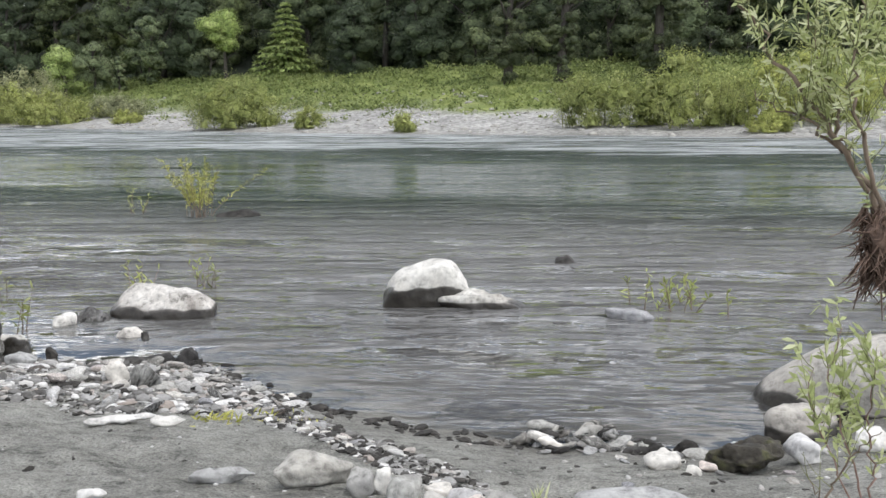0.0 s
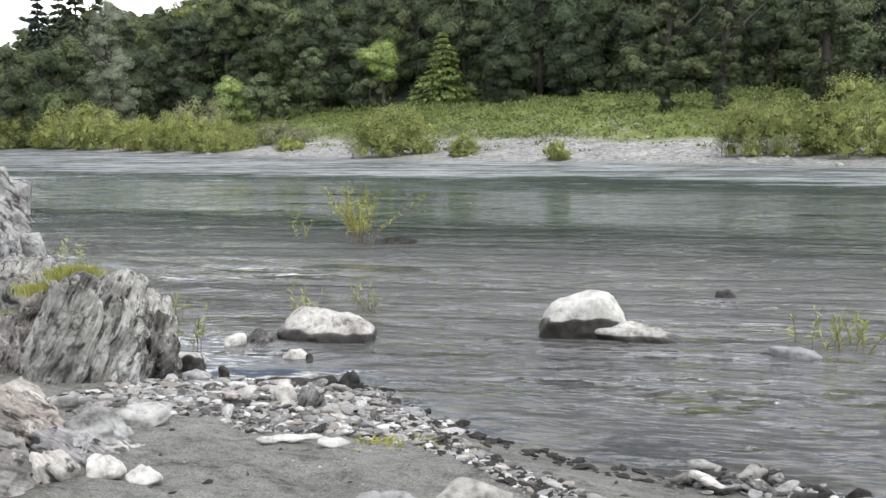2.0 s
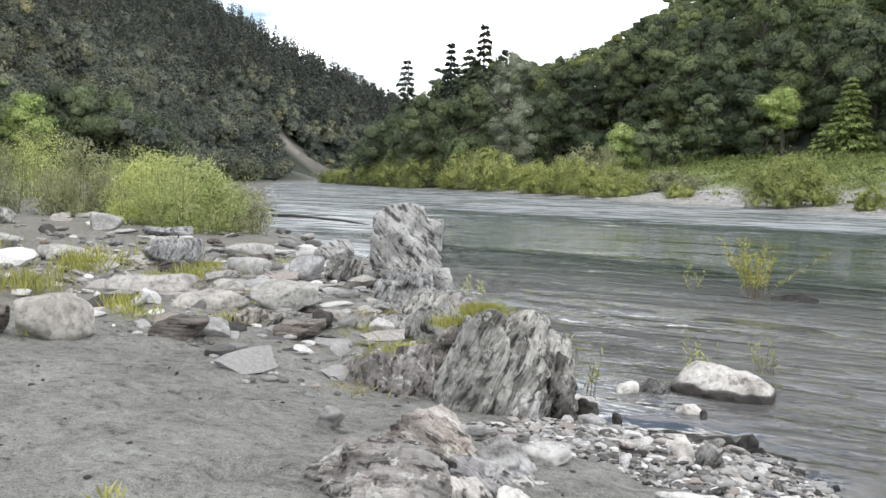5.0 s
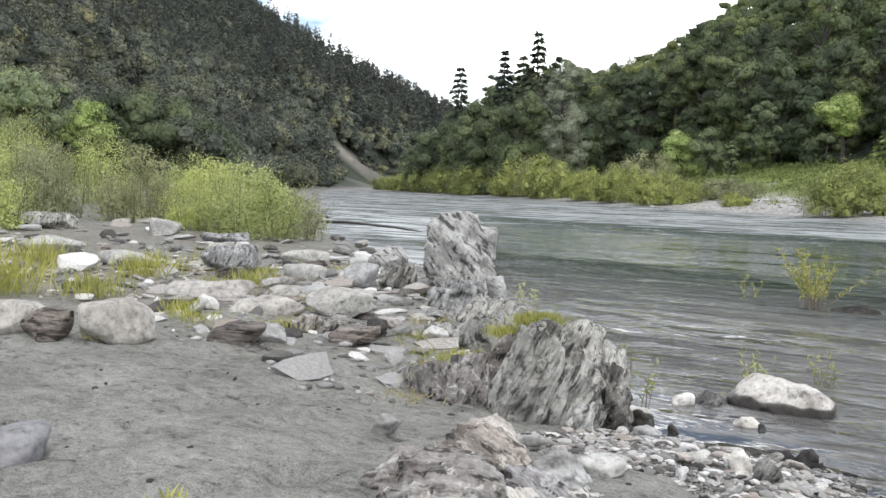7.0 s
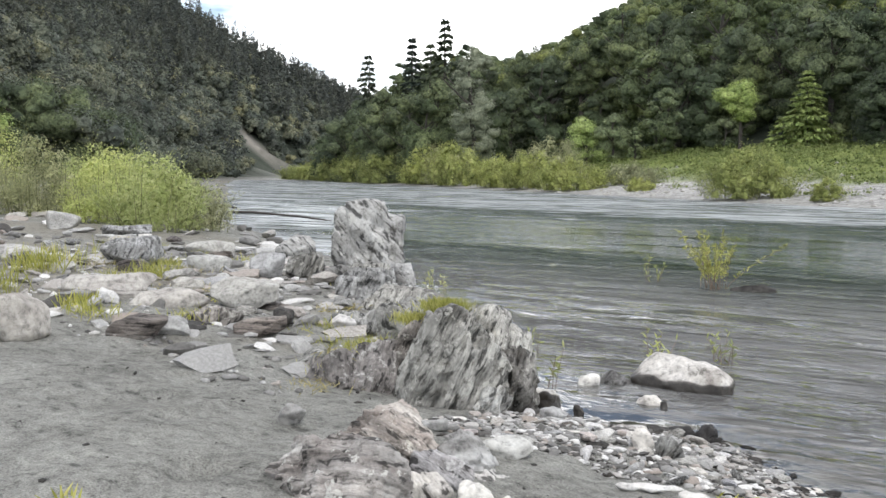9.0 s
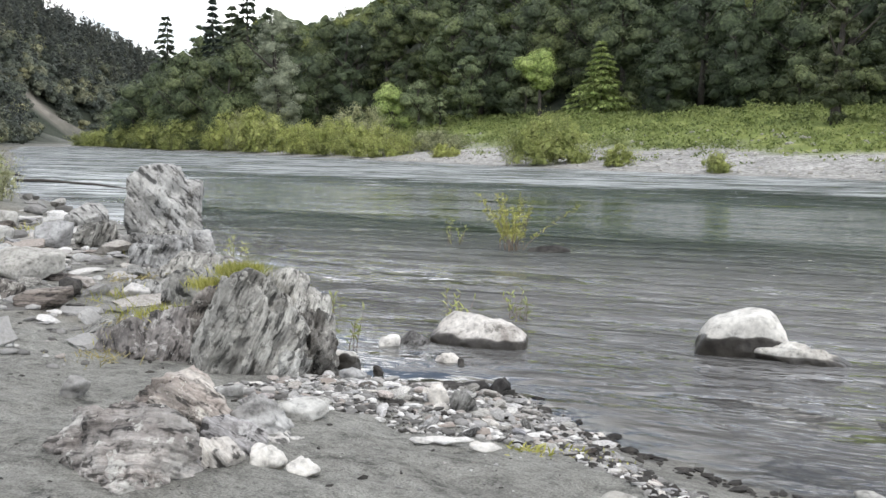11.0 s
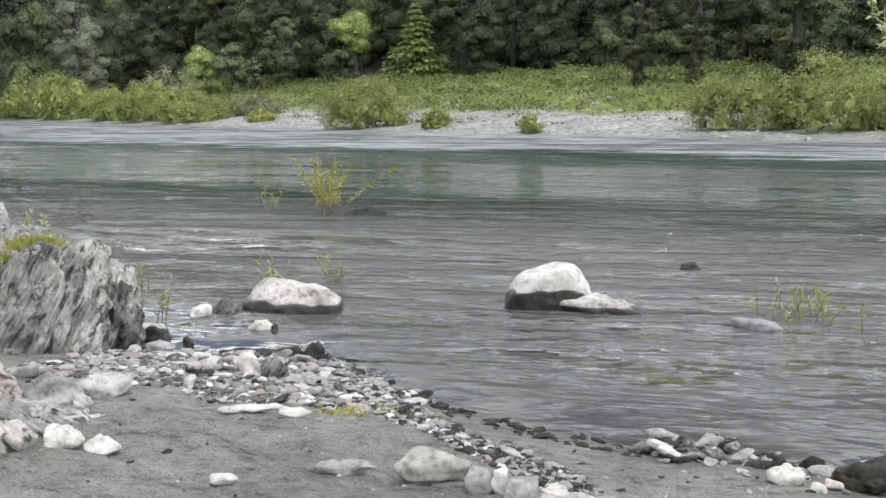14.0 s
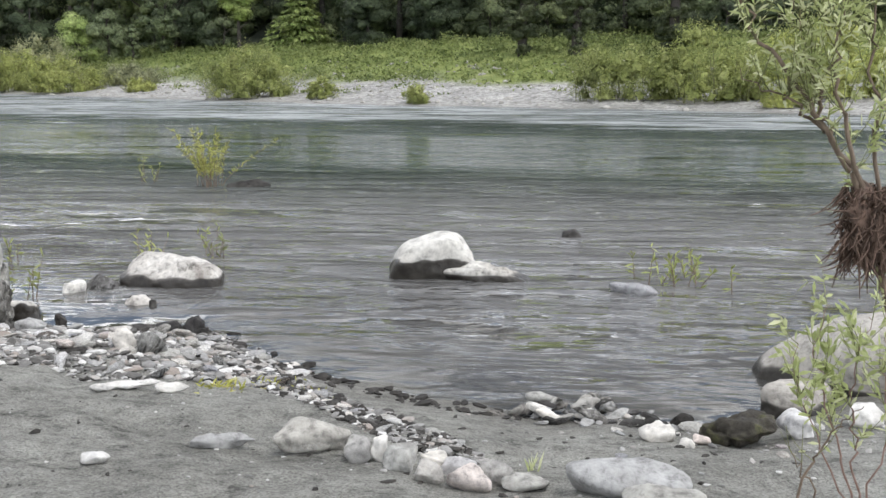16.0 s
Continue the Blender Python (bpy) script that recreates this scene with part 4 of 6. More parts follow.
def make_shrub(name, label, seed, w, d, h, mat, leaves=5000, leaf=0.16, stems=26, clump=0.62, dense=0.0):
    """A dome of many upright leafy shoots from one stool."""
    rng = np.random.default_rng(seed)
    root = tagged(new(name), label, "shrub")
    n = stems
    a = rng.random(n) * 6.283
    q = np.sqrt(rng.random(n))
    bx, by = np.cos(a) * q * w * 0.40, np.sin(a) * q * d * 0.40
    hh = h * (0.55 + 0.45 * rng.random(n)) * (1.08 - 0.5 * q ** 2)
    ox, oy = np.cos(a) * w * 0.14 * q + 0.06 * w * rng.normal(size=n), np.sin(a) * d * 0.14 * q + 0.06 * d * rng.normal(size=n)
    pile = Pile()
    pts = []
    for i in range(n):
        u = np.linspace(0, 1, 5)
        P = np.stack([bx[i] + ox[i] * u ** 1.6, by[i] + oy[i] * u ** 1.6, hh[i] * u - 0.1], 1)
        pile.add(*tube(P, np.linspace(0.006 * h + 0.005, 0.003, 5), 4))
        pts.append(P)
    part("stem", pile.mesh("stem", [B_SHOOT]), root)["kind"] = "stuff"
    pts = np.array(pts)
    m = int(22 + 5.0 * w)
    a = rng.random(m) * 6.283
    q = np.sqrt(rng.random(m))
    R = (0.10 + 0.09 * rng.random(m)) * (0.6 * h + 0.22 * w)
    zc = (0.84 - 0.42 * q ** 2) * h * rng.random(m) ** 1.2
    C = np.stack([np.cos(a) * q * w * 0.38, np.sin(a) * q * d * 0.38, np.maximum(zc, R * 0.35)], 1)
    k = int(leaves * clump)
    V, F, S = clump_cards(rng, C, np.stack([R * 0.95, R * 0.95, R * 1.1], 1), k, leaf * 0.6, low=-0.6, jitter=0.9, shell=0.45, core=dense, heart=(0, 0, -0.2 * h), lobe=0.3)
    k = leaves - k
    st = rng.integers(0, n, k)
    u = 0.12 + 0.88 * rng.random(k)
    j = np.minimum((u * 4).astype(int), 3)
    f = (u * 4 - j)[:, None]
    P = pts[st, j] * (1 - f) + pts[st, j + 1] * f
    side = rng.normal(size=(k, 3)) * np.array([1, 1, 0.5])
    P = P + side * 0.07 * h
    V2, F2 = spikes(rng, P, np.array([0, 0, 0.7]) + unit(side) * 0.8, leaf * (0.9 + 0.9 * rng.random(k)), leaf * 0.4, 0.3)
    S2 = unit(0.8 * unit(P / np.array([w, d, h])) + 0.5 * unit(side) + np.array([0, 0, 0.2]))
    F = np.concatenate([F, F2 + len(V)])
    V = np.concatenate([V, V2])
    S = np.concatenate([S, np.repeat(S2, 3, 0)])
    V[:, 2] = np.maximum(V[:, 2], 0.01)
    part("foliage", leafy("foliage", V, F, S, mat), root)
    return root


# single trees that stand out before the forest
for label, seed, x, y, h, w, mat, form, low, blobs in (
        ("small round-headed light green tree with a bare trunk", 31, -34.5, 115.0, 8.4, 6.4, L_LIME, "umbrella", 0.48, 34),
        ("pale leafy young tree at the forest edge", 32, -46.0, 121.0, 9.2, 5.6, L_PALE, "column", 0.06, 40),
        ("light green young tree at the forest edge", 33, -57.5, 122.0, 7.2, 6.4, L_LIME, "round", 0.06, 30),
        ("pale green young tree at the forest edge", 34, -54.0, 123.0, 6.8, 5.6, L_PALE, "round", 0.06, 30),
        ("slim pale young tree at the forest edge", 35, -50.2, 121.5, 4.8, 2.6, L_PALE, "column", 0.05, 24),
        ("tall grey-green poplar with dense foliage", 36, -75.0, 121.4, 20.5, 7.6, L_POPLAR, "column", 0.04, 110),
        ("ivy-clad tree trunk at the edge of the meadow", 37, -0.9, 84.0, 14.0, 3.8, L_IVY, "column", 0.02, 130),
        ("ivy-clad tree trunk at the edge of the meadow", 38, 3.5, 82.0, 15.0, 3.6, L_IVY, "column", 0.02, 130),
        ("broad ivy-covered tree at the edge of the meadow", 39, 11.0, 80.0, 16.0, 5.2, L_IVY, "column", 0.02, 130),
        ("dark bushy tree at the edge of the meadow", 40, -10.4, 103.5, 9.0, 7.0, L_OAK, "round", 0.04, 50),
        ("dark layered tree at the edge of the meadow", 43, -17.4, 104.2, 8.0, 6.0, L_OAK, "round", 0.04, 50)):
    t = make_tree("tree", label, seed, h, w, mat, 90 * blobs + 6000, 0.10 if h < 18 else 0.13, blobs, low, form)
    t.matrix_basis = place(x, y, sink=0.2)
    tagged(t, group="trees at the forest edge")
t = make_conifer("fir_tree", "bright yellow-green young fir with layered branches", 41, 9.0, 7.6, L_LIME, 7000, 0.40, 0.02, 0.9)
t.matrix_basis = place(-26.6, 113.0)


def polar(az, r):
    return -r * math.sin(radians(az)), r * math.cos(radians(az))


for k, (az, r, el, w) in enumerate(((37.95, 214, 6.87, 10.5), (33.45, 168, 8.97, 10.0), (35.4, 178, 7.9, 7.0), (34.3, 172, 7.6, 10.0))):
    x, y = polar(az, r)
    h = 1.88 + r * math.tan(radians(el)) - ground_z(x, y)
    t = make_conifer("spruce_tree", "tall dark spruce standing on the low wooded spur", 44 + k, h, w, L_CONIFER, 1500, 1.15, 0.2, 1.7, 5)
    t.matrix_basis = place(x, y)
    tagged(t, group="spruces on the spur")

# front rows of the forest, single trees
protos = []
HEIGHTS = (13.5, 16, 12, 17, 14.5)
for i, (w, mat, form) in enumerate(((9.5, L_FOREST, "round"), (10.5, L_OAK, "round"), (8.5, L_FOREST, "round"), (9.5, L_FOREST, "column"), (11, L_OAK, "round"))):
    p = make_tree("tree", "dark leafy tree in the forest behind the meadow", 60 + i, HEIGHTS[i], w, mat, 4500, 0.17, 36, 0.03, form)
    p.matrix_basis = place(-9 + 9 * i, 108 - 2.5 * i)
    protos.append(tagged(p, group="forest trees"))
rng = np.random.default_rng(11)
edge = []
for _ in range(6000):
    x, y = rng.uniform(-175, 48), rng.uniform(55, 235)
    if len(edge) >= 92:
        break
    s = float(-signed([x], [y], FAR_SHORE)[0])
    s -= float(wood_edge(x))
    az = math.degrees(math.atan2(-x, y))
    if not (0 < s < 18 and az < 42) or min(math.hypot(x - a, y - b) for a, b in ((-34.5, 115.0), (-26.6, 113.0), (-46.0, 121.0), (-75.0, 121.4))) < 5.5:
        continue
    if (28.2 < az < 33.6 and math.hypot(x, y) < 150) or any((x - u) ** 2 + (y - v) ** 2 < 30 for u, v in edge):
        continue
    k = int(rng.integers(0, 5))
    room = (float(skyline(x, y, SPUR_LINE)) - ground_z(x, y)) / HEIGHTS[k]
    if room < 0.3:
        continue
    edge.append((x, y))
    copy_thing(protos[k], place(x, y, rz=rng.uniform(0, 360), s=min(rng.uniform(0.75, 1.15), room), sink=0.3))

for az, r, k in ((33.9, 152, 1), (34.7, 150, 0), (35.5, 156, 4), (36.2, 160, 2), (36.9, 166, 1), (37.6, 172, 0), (38.3, 178, 2), (39.0, 186, 4), (39.7, 192, 2), (36.6, 182, 4), (37.4, 190, 1), (35.0, 166, 4), (33.0, 160, 1), (30.9, 162, 0), (40.4, 200, 2)):
    x, y = polar(az, r)
    room = (float(skyline(x, y, SPUR_LINE)) - ground_z(x, y)) / HEIGHTS[k]
    copy_thing(protos[k], place(x, y, rz=rng.uniform(0, 360), s=min(1.0, room), sink=0.3))

# dark bushes closing the foot of the forest
bush = make_tree("shrub", "dark leafy bush at the foot of the forest", 68, 4.2, 6.0, L_OAK, 1300, 0.14, 14, 0.02)
bush.matrix_basis = place(-38.0, 120.0)
tagged(bush, category="shrub", group="bushes at the foot of the forest")
low = [(-38.0, 120.0)]
for _ in range(4000):
    x, y = rng.uniform(-130, 40), rng.uniform(75, 190)
    s = float(-signed([x], [y], FAR_SHORE)[0]) - float(wood_edge(x))
    if not 0.5 < s < 8 or len(low) >= 70 or any((x - u) ** 2 + (y - v) ** 2 < 10 for u, v in low) or min(math.hypot(x - a, y - b) for a, b in ((-34.5, 115.0), (-26.6, 113.0), (-46.0, 121.0))) < 4:
        continue
    low.append((x, y))
    copy_thing(bush, place(x, y, rz=rng.uniform(0, 360), s=rng.uniform(0.5, 1.05), sink=0.2))

# the rest of the forest up the slope
wood = Wood()
done = []
for _ in range(12000):
    x, y = rng.uniform(-190, 75), rng.uniform(50, 300)
    s = float(-signed([x], [y], FAR_SHORE)[0])
    az = math.degrees(math.atan2(-x, y))
    s -= float(wood_edge(x))
    if not (14 < s < 110 and -26 < az < 42) or len(done) > 300:
        continue
    if any((x - u) ** 2 + (y - v) ** 2 < 42 for u, v in done):
        continue
    z = ground_z(x, y)
    room = float(skyline(x, y, SPUR_LINE)) - z
    h, w = min(rng.uniform(11, 18), room * rng.uniform(0.86, 1.02)), rng.uniform(8, 12)
    if h < 5:
        continue
    done.append((x, y))
    tone = rng.random()
    if rng.random() < 0.08:
        V, F, S = conifer_cards(rng, h, w * 0.7, 1000, 0.6)
        tone = 0.1
    else:
        tt = rng.random(13)
        aa = rng.random(13) * 6.283
        q = 0.36 * w * np.sqrt(rng.random(13)) * np.sqrt(np.clip(1.15 - tt ** 2, 0, 1))
        C = np.stack([np.cos(aa) * q, np.sin(aa) * q, h * (0.25 + 0.62 * tt)], 1)
        R = (0.15 + 0.11 * rng.random(13)) * w
        V, F, S = clump_cards(rng, C, np.stack([R, R, R * 0.75], 1), 1150, 0.21, jitter=0.5, shell=0.3, core=0.66)
    wood.add(V + np.array([x, y, z - 0.3]), F, S, tone)
tagged(new("forest", wood.mesh("forest", L_FOREST)), "dense dark green mixed forest on the slope", "forest", kind="stuff")

# the far hillside across the bend, too many trees to count
oaks, spires = Wood(), Wood()
n = 0
while n < 3150:
    x, y = (rng.uniform(-560, -85), rng.uniform(-10, 620)) if n < 2300 else (rng.uniform(-250, -85), rng.uniform(10, 230)) if n < 2850 else (rng.uniform(-370, -230), rng.uniform(220, 450))
    r, az = math.hypot(x, y), math.degrees(math.atan2(-x, y))
    if not 36 < az < 74 or r > 780 or r < 118:
        continue
    c = float(signed([x], [y], HILL_FOOT)[0])
    if c < -30 or c > 205 or float(bare_patch([x], [y])[0]) > 0.4 or float(signed([x], [y], NEAR_SHORE)[0]) < 1.5:
        continue
    n += 1
    z = ground_z(x, y)
    room = float(skyline(x, y, HILL_LINE)) - z
    sz = 0.00125 * max(r, 130)
    many = min(3.0, (300 / r) ** 1.3)
    high = z / max(float(skyline(x, y, HILL_LINE)), 1.0)
    if rng.random() < 0.05 + 0.85 * min(max(high - 0.25, 0) / 0.45, 1):
        h = min(rng.uniform(13, 21), room * rng.uniform(0.9, 1.15))
        V, F, S = conifer_cards(rng, h, h * rng.uniform(0.3, 0.42), int(200 * many), sz * 2.4)
        spires.add(V + np.array([x, y, z - 0.5]), F, S, 0.2 + 0.5 * rng.random())
        continue
    h, w = rng.uniform(7, 11), rng.uniform(6.5, 11)
    if c < 5 and az < 52:
        h, w = h * 0.6, w * 0.7
    up = unit(rng.normal(size=(7, 3)) * np.array([1, 1, 0.8]) + np.array([0, 0, 0.35]))
    C = up * np.array([0.30 * w, 0.30 * w, 0.30 * h]) + np.array([0, 0, 0.5 * h])
    R = (0.20 + 0.09 * rng.random(7)) * w
    V, F, S = clump_cards(rng, C, np.stack([R, R, R * 0.85], 1), int((190 if r > 230 else 240) * many), sz * 1.2, jitter=0.4, shell=0.25, core=0.74 if r > 230 else 0.5, heart=(0, 0, 0.2 * h))
    oaks.add(V + np.array([x, y, z - 0.5]), F, S, rng.random() ** 1.3)
tagged(new("hillside_woods", oaks.mesh("hillside_woods", L_HAZY_HILL)), "steep far hillside covered with oaks", "forest", kind="stuff")
tagged(new("hillside_conifers", spires.mesh("hillside_conifers", L_HAZY_CONIFER)), "dark conifers scattered over the far hillside", "forest", kind="stuff")

# light green trees at the near end of the hillside
for k, (az, r, h, w, mat) in enumerate(((67, 108, 14, 10, L_PALE), (65, 104, 12, 9, L_LIME), (63, 112, 14, 9, L_PALE), (61.6, 106, 12, 9, L_PALE), (60, 114, 12, 8, L_PALE), (58.6, 110, 9.5, 7, L_LIME),
                                        (57.2, 118, 11, 9, L_OAK), (55.6, 120, 12, 10, L_OAK), (53.8, 124, 11, 10, L_OAK), (52.0, 130, 9, 9, L_OAK))):
    t = make_tree("tree", "rounded light green tree at the foot of the hillside", 941 + k, h, w, mat, 4600, 0.13, 36, 0.06)
    t.matrix_basis = place(-r * math.sin(radians(az)), r * math.cos(radians(az)), sink=0.3)
    tagged(t, group="trees at the foot of the hillside")

# willow shrubs along the far bank
for label, seed, x, y, w, d, h, mat, n in (
        ("dome of olive willow at the far water's edge", 71, -20.6, 71.9, 8.4, 5.0, 4.2, L_WILLOW, 6000),
        ("small willow tuft on the far gravel", 72, -14.4, 68.0, 2.4, 2.0, 1.9, L_WILLOW, 1300),
        ("small round willow on the far gravel edge", 73, -7.3, 62.8, 2.1, 1.6, 1.6, L_WILLOW, 1300),
        ("wide spreading willow thicket on the far bank", 74, 5.6, 61.5, 8.0, 5.0, 4.2, L_WILLOW, 5000),
        ("wide spreading willow thicket on the far bank", 75, 10.5, 59.8, 9.0, 5.5, 5.0, L_WILLOW, 5500),
        ("wide spreading willow thicket on the far bank", 76, 16.5, 57.5, 9.0, 5.5, 5.2, L_WILLOW, 5000),
        ("wide spreading willow thicket on the far bank", 761, 23.0, 53.5, 8.0, 5.5, 3.4, L_WILLOW, 4000),
        ("low willow shrub at the far water's edge", 77, 13.2, 53.9, 3.0, 2.0, 1.2, L_WILLOW, 1300),
        ("willow tuft on the far gravel bar", 78, -34.9, 86.2, 3.2, 2.2, 1.6, L_WILLOW, 1200),
        ("bright willow shrub on the far bank", 79, -44.6, 91.0, 9.0, 6.0, 3.9, L_WILLOW, 4200),
        ("bright willow shrub on the far bank", 80, -51.5, 96.0, 9.0, 6.0, 4.6, L_WILLOW, 4200),
        ("olive willow shrub on the far bank", 81, -54.3, 106.0, 12.0, 6.0, 6.0, L_WILLOW_GREY, 4200),
        ("bright willow shrub on the far bank", 82, -59.5, 101.5, 10.0, 6.0, 4.2, L_WILLOW, 4000),
        ("tall yellow-green willow on the far bank", 83, -69.8, 109.0, 10.0, 6.0, 6.6, L_WILLOW, 4000),
        ("olive willow shrub on the far bank", 84, -76.8, 116.5, 12.0, 6.0, 6.4, L_WILLOW_GREY, 4200),
        ("bright willow shrub on the far bank", 85, -80.0, 116.5, 11.0, 7.0, 6.0, L_WILLOW, 3800),
        ("olive willow shrub on the far bank", 86, -94.0, 130.0, 13.0, 7.0, 8.0, L_WILLOW_GREY, 3800),
        ("bright willow shrub on the far bank", 87, -95.0, 126.0, 12.0, 7.0, 5.6, L_WILLOW, 3600),
        ("bright willow shrub on the far bank", 88, -108.0, 136.5, 14.0, 7.0, 5.6, L_WILLOW, 3600),
        ("bright willow shrub on the far bank", 881, -120.0, 145.5, 14.0, 7.0, 5.4, L_WILLOW, 3600),
        ("bright willow shrub on the far bank", 89, -134.0, 155.5, 15.0, 7.0, 4.8, L_WILLOW, 3600),
        ("low willow shrub at the tip of the far bank", 90, -149.0, 166.0, 14.0, 6.0, 3.6, L_WILLOW, 2600),
        ("green shrub at the foot of the wooded spur", 91, -128.0, 160.0, 15.0, 9.0, 9.0, L_PALE, 3000),
        ("green shrub at the foot of the wooded spur", 92, -150.4, 178.0, 15.0, 9.0, 11.0, L_PALE, 3000),
        ("olive shrub behind the far gravel bar", 93, -40.0, 95.5, 8.0, 5.0, 2.6, L_WILLOW_GREY, 2600)):
    t = make_shrub("willow_shrub", label, seed, w, d, h, mat, int(2.8 * n), 0.06 + 0.0009 * math.hypot(x, y), int(14 + 2.4 * w), 0.6, 0.42)
    t.matrix_basis = place(x, y)
    tagged(t, group="willows along the far bank")

# herbs of the far meadow: low bushy plants over the whole bench
n = 42000
x, y = rng.uniform(-125, 48, n), rng.uniform(58, 165, n)
s = (-signed(x, y, FAR_SHORE) + 4 * fbm(flat3(x, y, 0.13, 4.0), 3)) * 50 / wood_edge(x)
keep = (s > 20) & (s < 57)
keep |= (s > 8) & (s < 21) & (rng.random(n) < 0.10)
x, y, s = x[keep], y[keep], s[keep]
z = height(x, y)
hh = (0.25 + 0.55 * np.clip(fbm(flat3(x, y, 0.3, 8.0), 3) + 0.5, 0, 1)) * np.where(s < 21, 0.45, 1)
k = len(x)
rep = 9
base = np.repeat(np.stack([x, y, z], 1), rep, 0)
mound = np.clip(1.6 * fbm(flat3(x, y, 0.55, 2.0), 2) + 0.35, 0, 1)
hr = np.repeat(hh * (0.5 + 1.1 * mound), rep)
off = rng.normal(size=(k * rep, 3)) * np.array([0.32, 0.32, 0.0])
up = rng.random(k * rep)
P = base + off + np.stack([np.zeros(k * rep), np.zeros(k * rep), hr * up], 1)
D = rng.normal(size=(k * rep, 3)) * 0.7 + np.array([0, 0, 0.5])
V, F = spikes(rng, P, D, 0.20 + 0.18 * rng.random(k * rep), 0.16, 0.7)
S = np.repeat(unit(np.stack([off[:, 0], off[:, 1] - 0.12, 0.25 + 0.3 * up], 1) + 0.12 * rng.normal(size=(k * rep, 3))), 3, 0)
tagged(new("meadow_herbs", leafy("meadow_herbs", V, F, S, L_HERB)), "green and yellow herbs and brambles on the bench", "meadow", kind="stuff")

# cobbles on the far gravel bar
pile = Pile()
D, F3 = ico(1)
for _ in range(2600):
    x, y = rng.uniform(-60, 35), rng.uniform(50, 110)
    s = float(-signed([x], [y], FAR_SHORE)[0])
    if not -0.4 < s < 21:
        continue
    r = 0.06 + 0.22 * rng.random() ** 3
    V = D * (r * np.array([1.2, 0.9, 0.6]) * rng.uniform(0.7, 1.3, 3)) * (1 + 0.25 * rng.normal(size=(len(D), 1)))
    pile.add(V + np.array([x, y, ground_z(x, y) + 0.1 * r]), F3)
tagged(new("far_cobbles", pile.mesh("far_cobbles", [M_GREYPALE], True)), "pale cobbles scattered on the far gravel bar", "gravel", kind="stuff")

# ---------------------------------------------------------------- boulders, stones and outcrops of the near bank
EYE0 = (0.28, 0.55)


def stone(label, x, y, w, h, mat, seed, dep=None, z=None, rz=0.0, name="stone", group="", sub=5, bury=0.35, category="stone", tip=0.0, **shape):
    """One stone whose foot facing the bank path lies at (x, y)."""
    dep = dep or 0.75 * w
    az = math.atan2(x - EYE0[0], y - EYE0[1])
    cx, cy = x + math.sin(az) * dep * 0.42, y + math.cos(az) * dep * 0.42
    V, F = rock_shape(seed, (w, dep, h / (1 - bury / 2)), sub, flat_base=bury, **shape)
    ob = new(name, mesh_np(name, V, F, [mat]))
    zz = ground_z(cx, cy) if z is None else z
    ob.matrix_basis = Matrix.Translation((cx, cy, zz)) @ Matrix.Rotation(-az + radians(rz), 4, "Z") @ Matrix.Rotation(radians(tip), 4, "Y")
    return tagged(ob, label, category, group)


SMOOTH = dict(planes=12, sharp=6.0, rough=0.06)
ANGULAR = dict(planes=18, sharp=34.0, rough=0.07)
WATER_STONE = dict(bury=1.0, z=0.0)

M_TAIL = rock_material("pale_slab_in_the_river", (0.68, 0.67, 0.63), (0.52, 0.50, 0.46), (0.30, 0.28, 0.25), 3.0, wet=0.02, tint=0.0)

# in the river
stone("white boulder with a dark wet foot standing in the river", -0.56, 9.5, 0.96, 0.42, M_BOULDER, 27, 0.66, name="boulder", category="boulder", sub=5, crest=((-1, 0.50), (-0.6, 0.70), (-0.1, 0.90), (0.3, 1.0), (0.55, 0.95), (0.8, 0.72), (1, 0.5)), planes=9, sharp=6.0, rough=0.08, **WATER_STONE)
stone("low white rock slab sloping from the white boulder into the river", 0.02, 9.40, 0.86, 0.15, M_TAIL, 4, 0.34, name="boulder", category="boulder", sub=5, rz=-10, crest=((-1, 1.0), (-0.4, 0.95), (0.2, 0.65), (1, 0.3)), planes=14, sharp=12.0, rough=0.12, **WATER_STONE)
stone("long mottled grey boulder lying in the shallows", -2.80, 8.85, 0.92, 0.28, M_MOTTLED, 5, 0.55, name="boulder", category="boulder", sub=5, crest=((-1, 0.75), (-0.5, 1.0), (0.2, 0.92), (0.7, 0.78), (1, 0.5)), planes=10, sharp=9.0, rough=0.08, **WATER_STONE)
stone("dark wet stone beside the mottled boulder", -3.36, 8.72, 0.34, 0.11, M_SCHIST_DARK, 6, 0.2, tip=8, crest=((-1, 0.5), (-0.3, 1.0), (1, 0.6)), **ANGULAR, **WATER_STONE)
stone("white pebble at the water's surface", -3.56, 8.52, 0.20, 0.08, M_WHITE, 7, 0.16, **SMOOTH, **WATER_STONE)
stone("white stone with a dark end in the shallows", -2.80, 8.12, 0.22, 0.06, M_WHITE, 8, 0.18, **ANGULAR, **WATER_STONE)
stone("small black stone in the shallows", -2.66, 8.08, 0.06, 0.05, M_DARK, 9, 0.06, **SMOOTH, **WATER_STONE)
stone("flat white stone with a wet brown underside at the water's edge", -3.45, 7.48, 0.29, 0.15, M_BOULDER, 10, 0.24, **SMOOTH, **WATER_STONE)
stone("small black stones beside the flat white stone", -3.12, 7.44, 0.09, 0.07, M_DARK, 11, 0.08, **ANGULAR, **WATER_STONE)
stone("flat grey stone awash in the current", 1.27, 8.95, 0.42, 0.075, M_GREY, 12, 0.3, **SMOOTH, **WATER_STONE)
stone("dark pointed stone awash in the current", 0.86, 11.95, 0.24, 0.08, M_DARK, 13, 0.14, tip=12, **ANGULAR, **WATER_STONE)
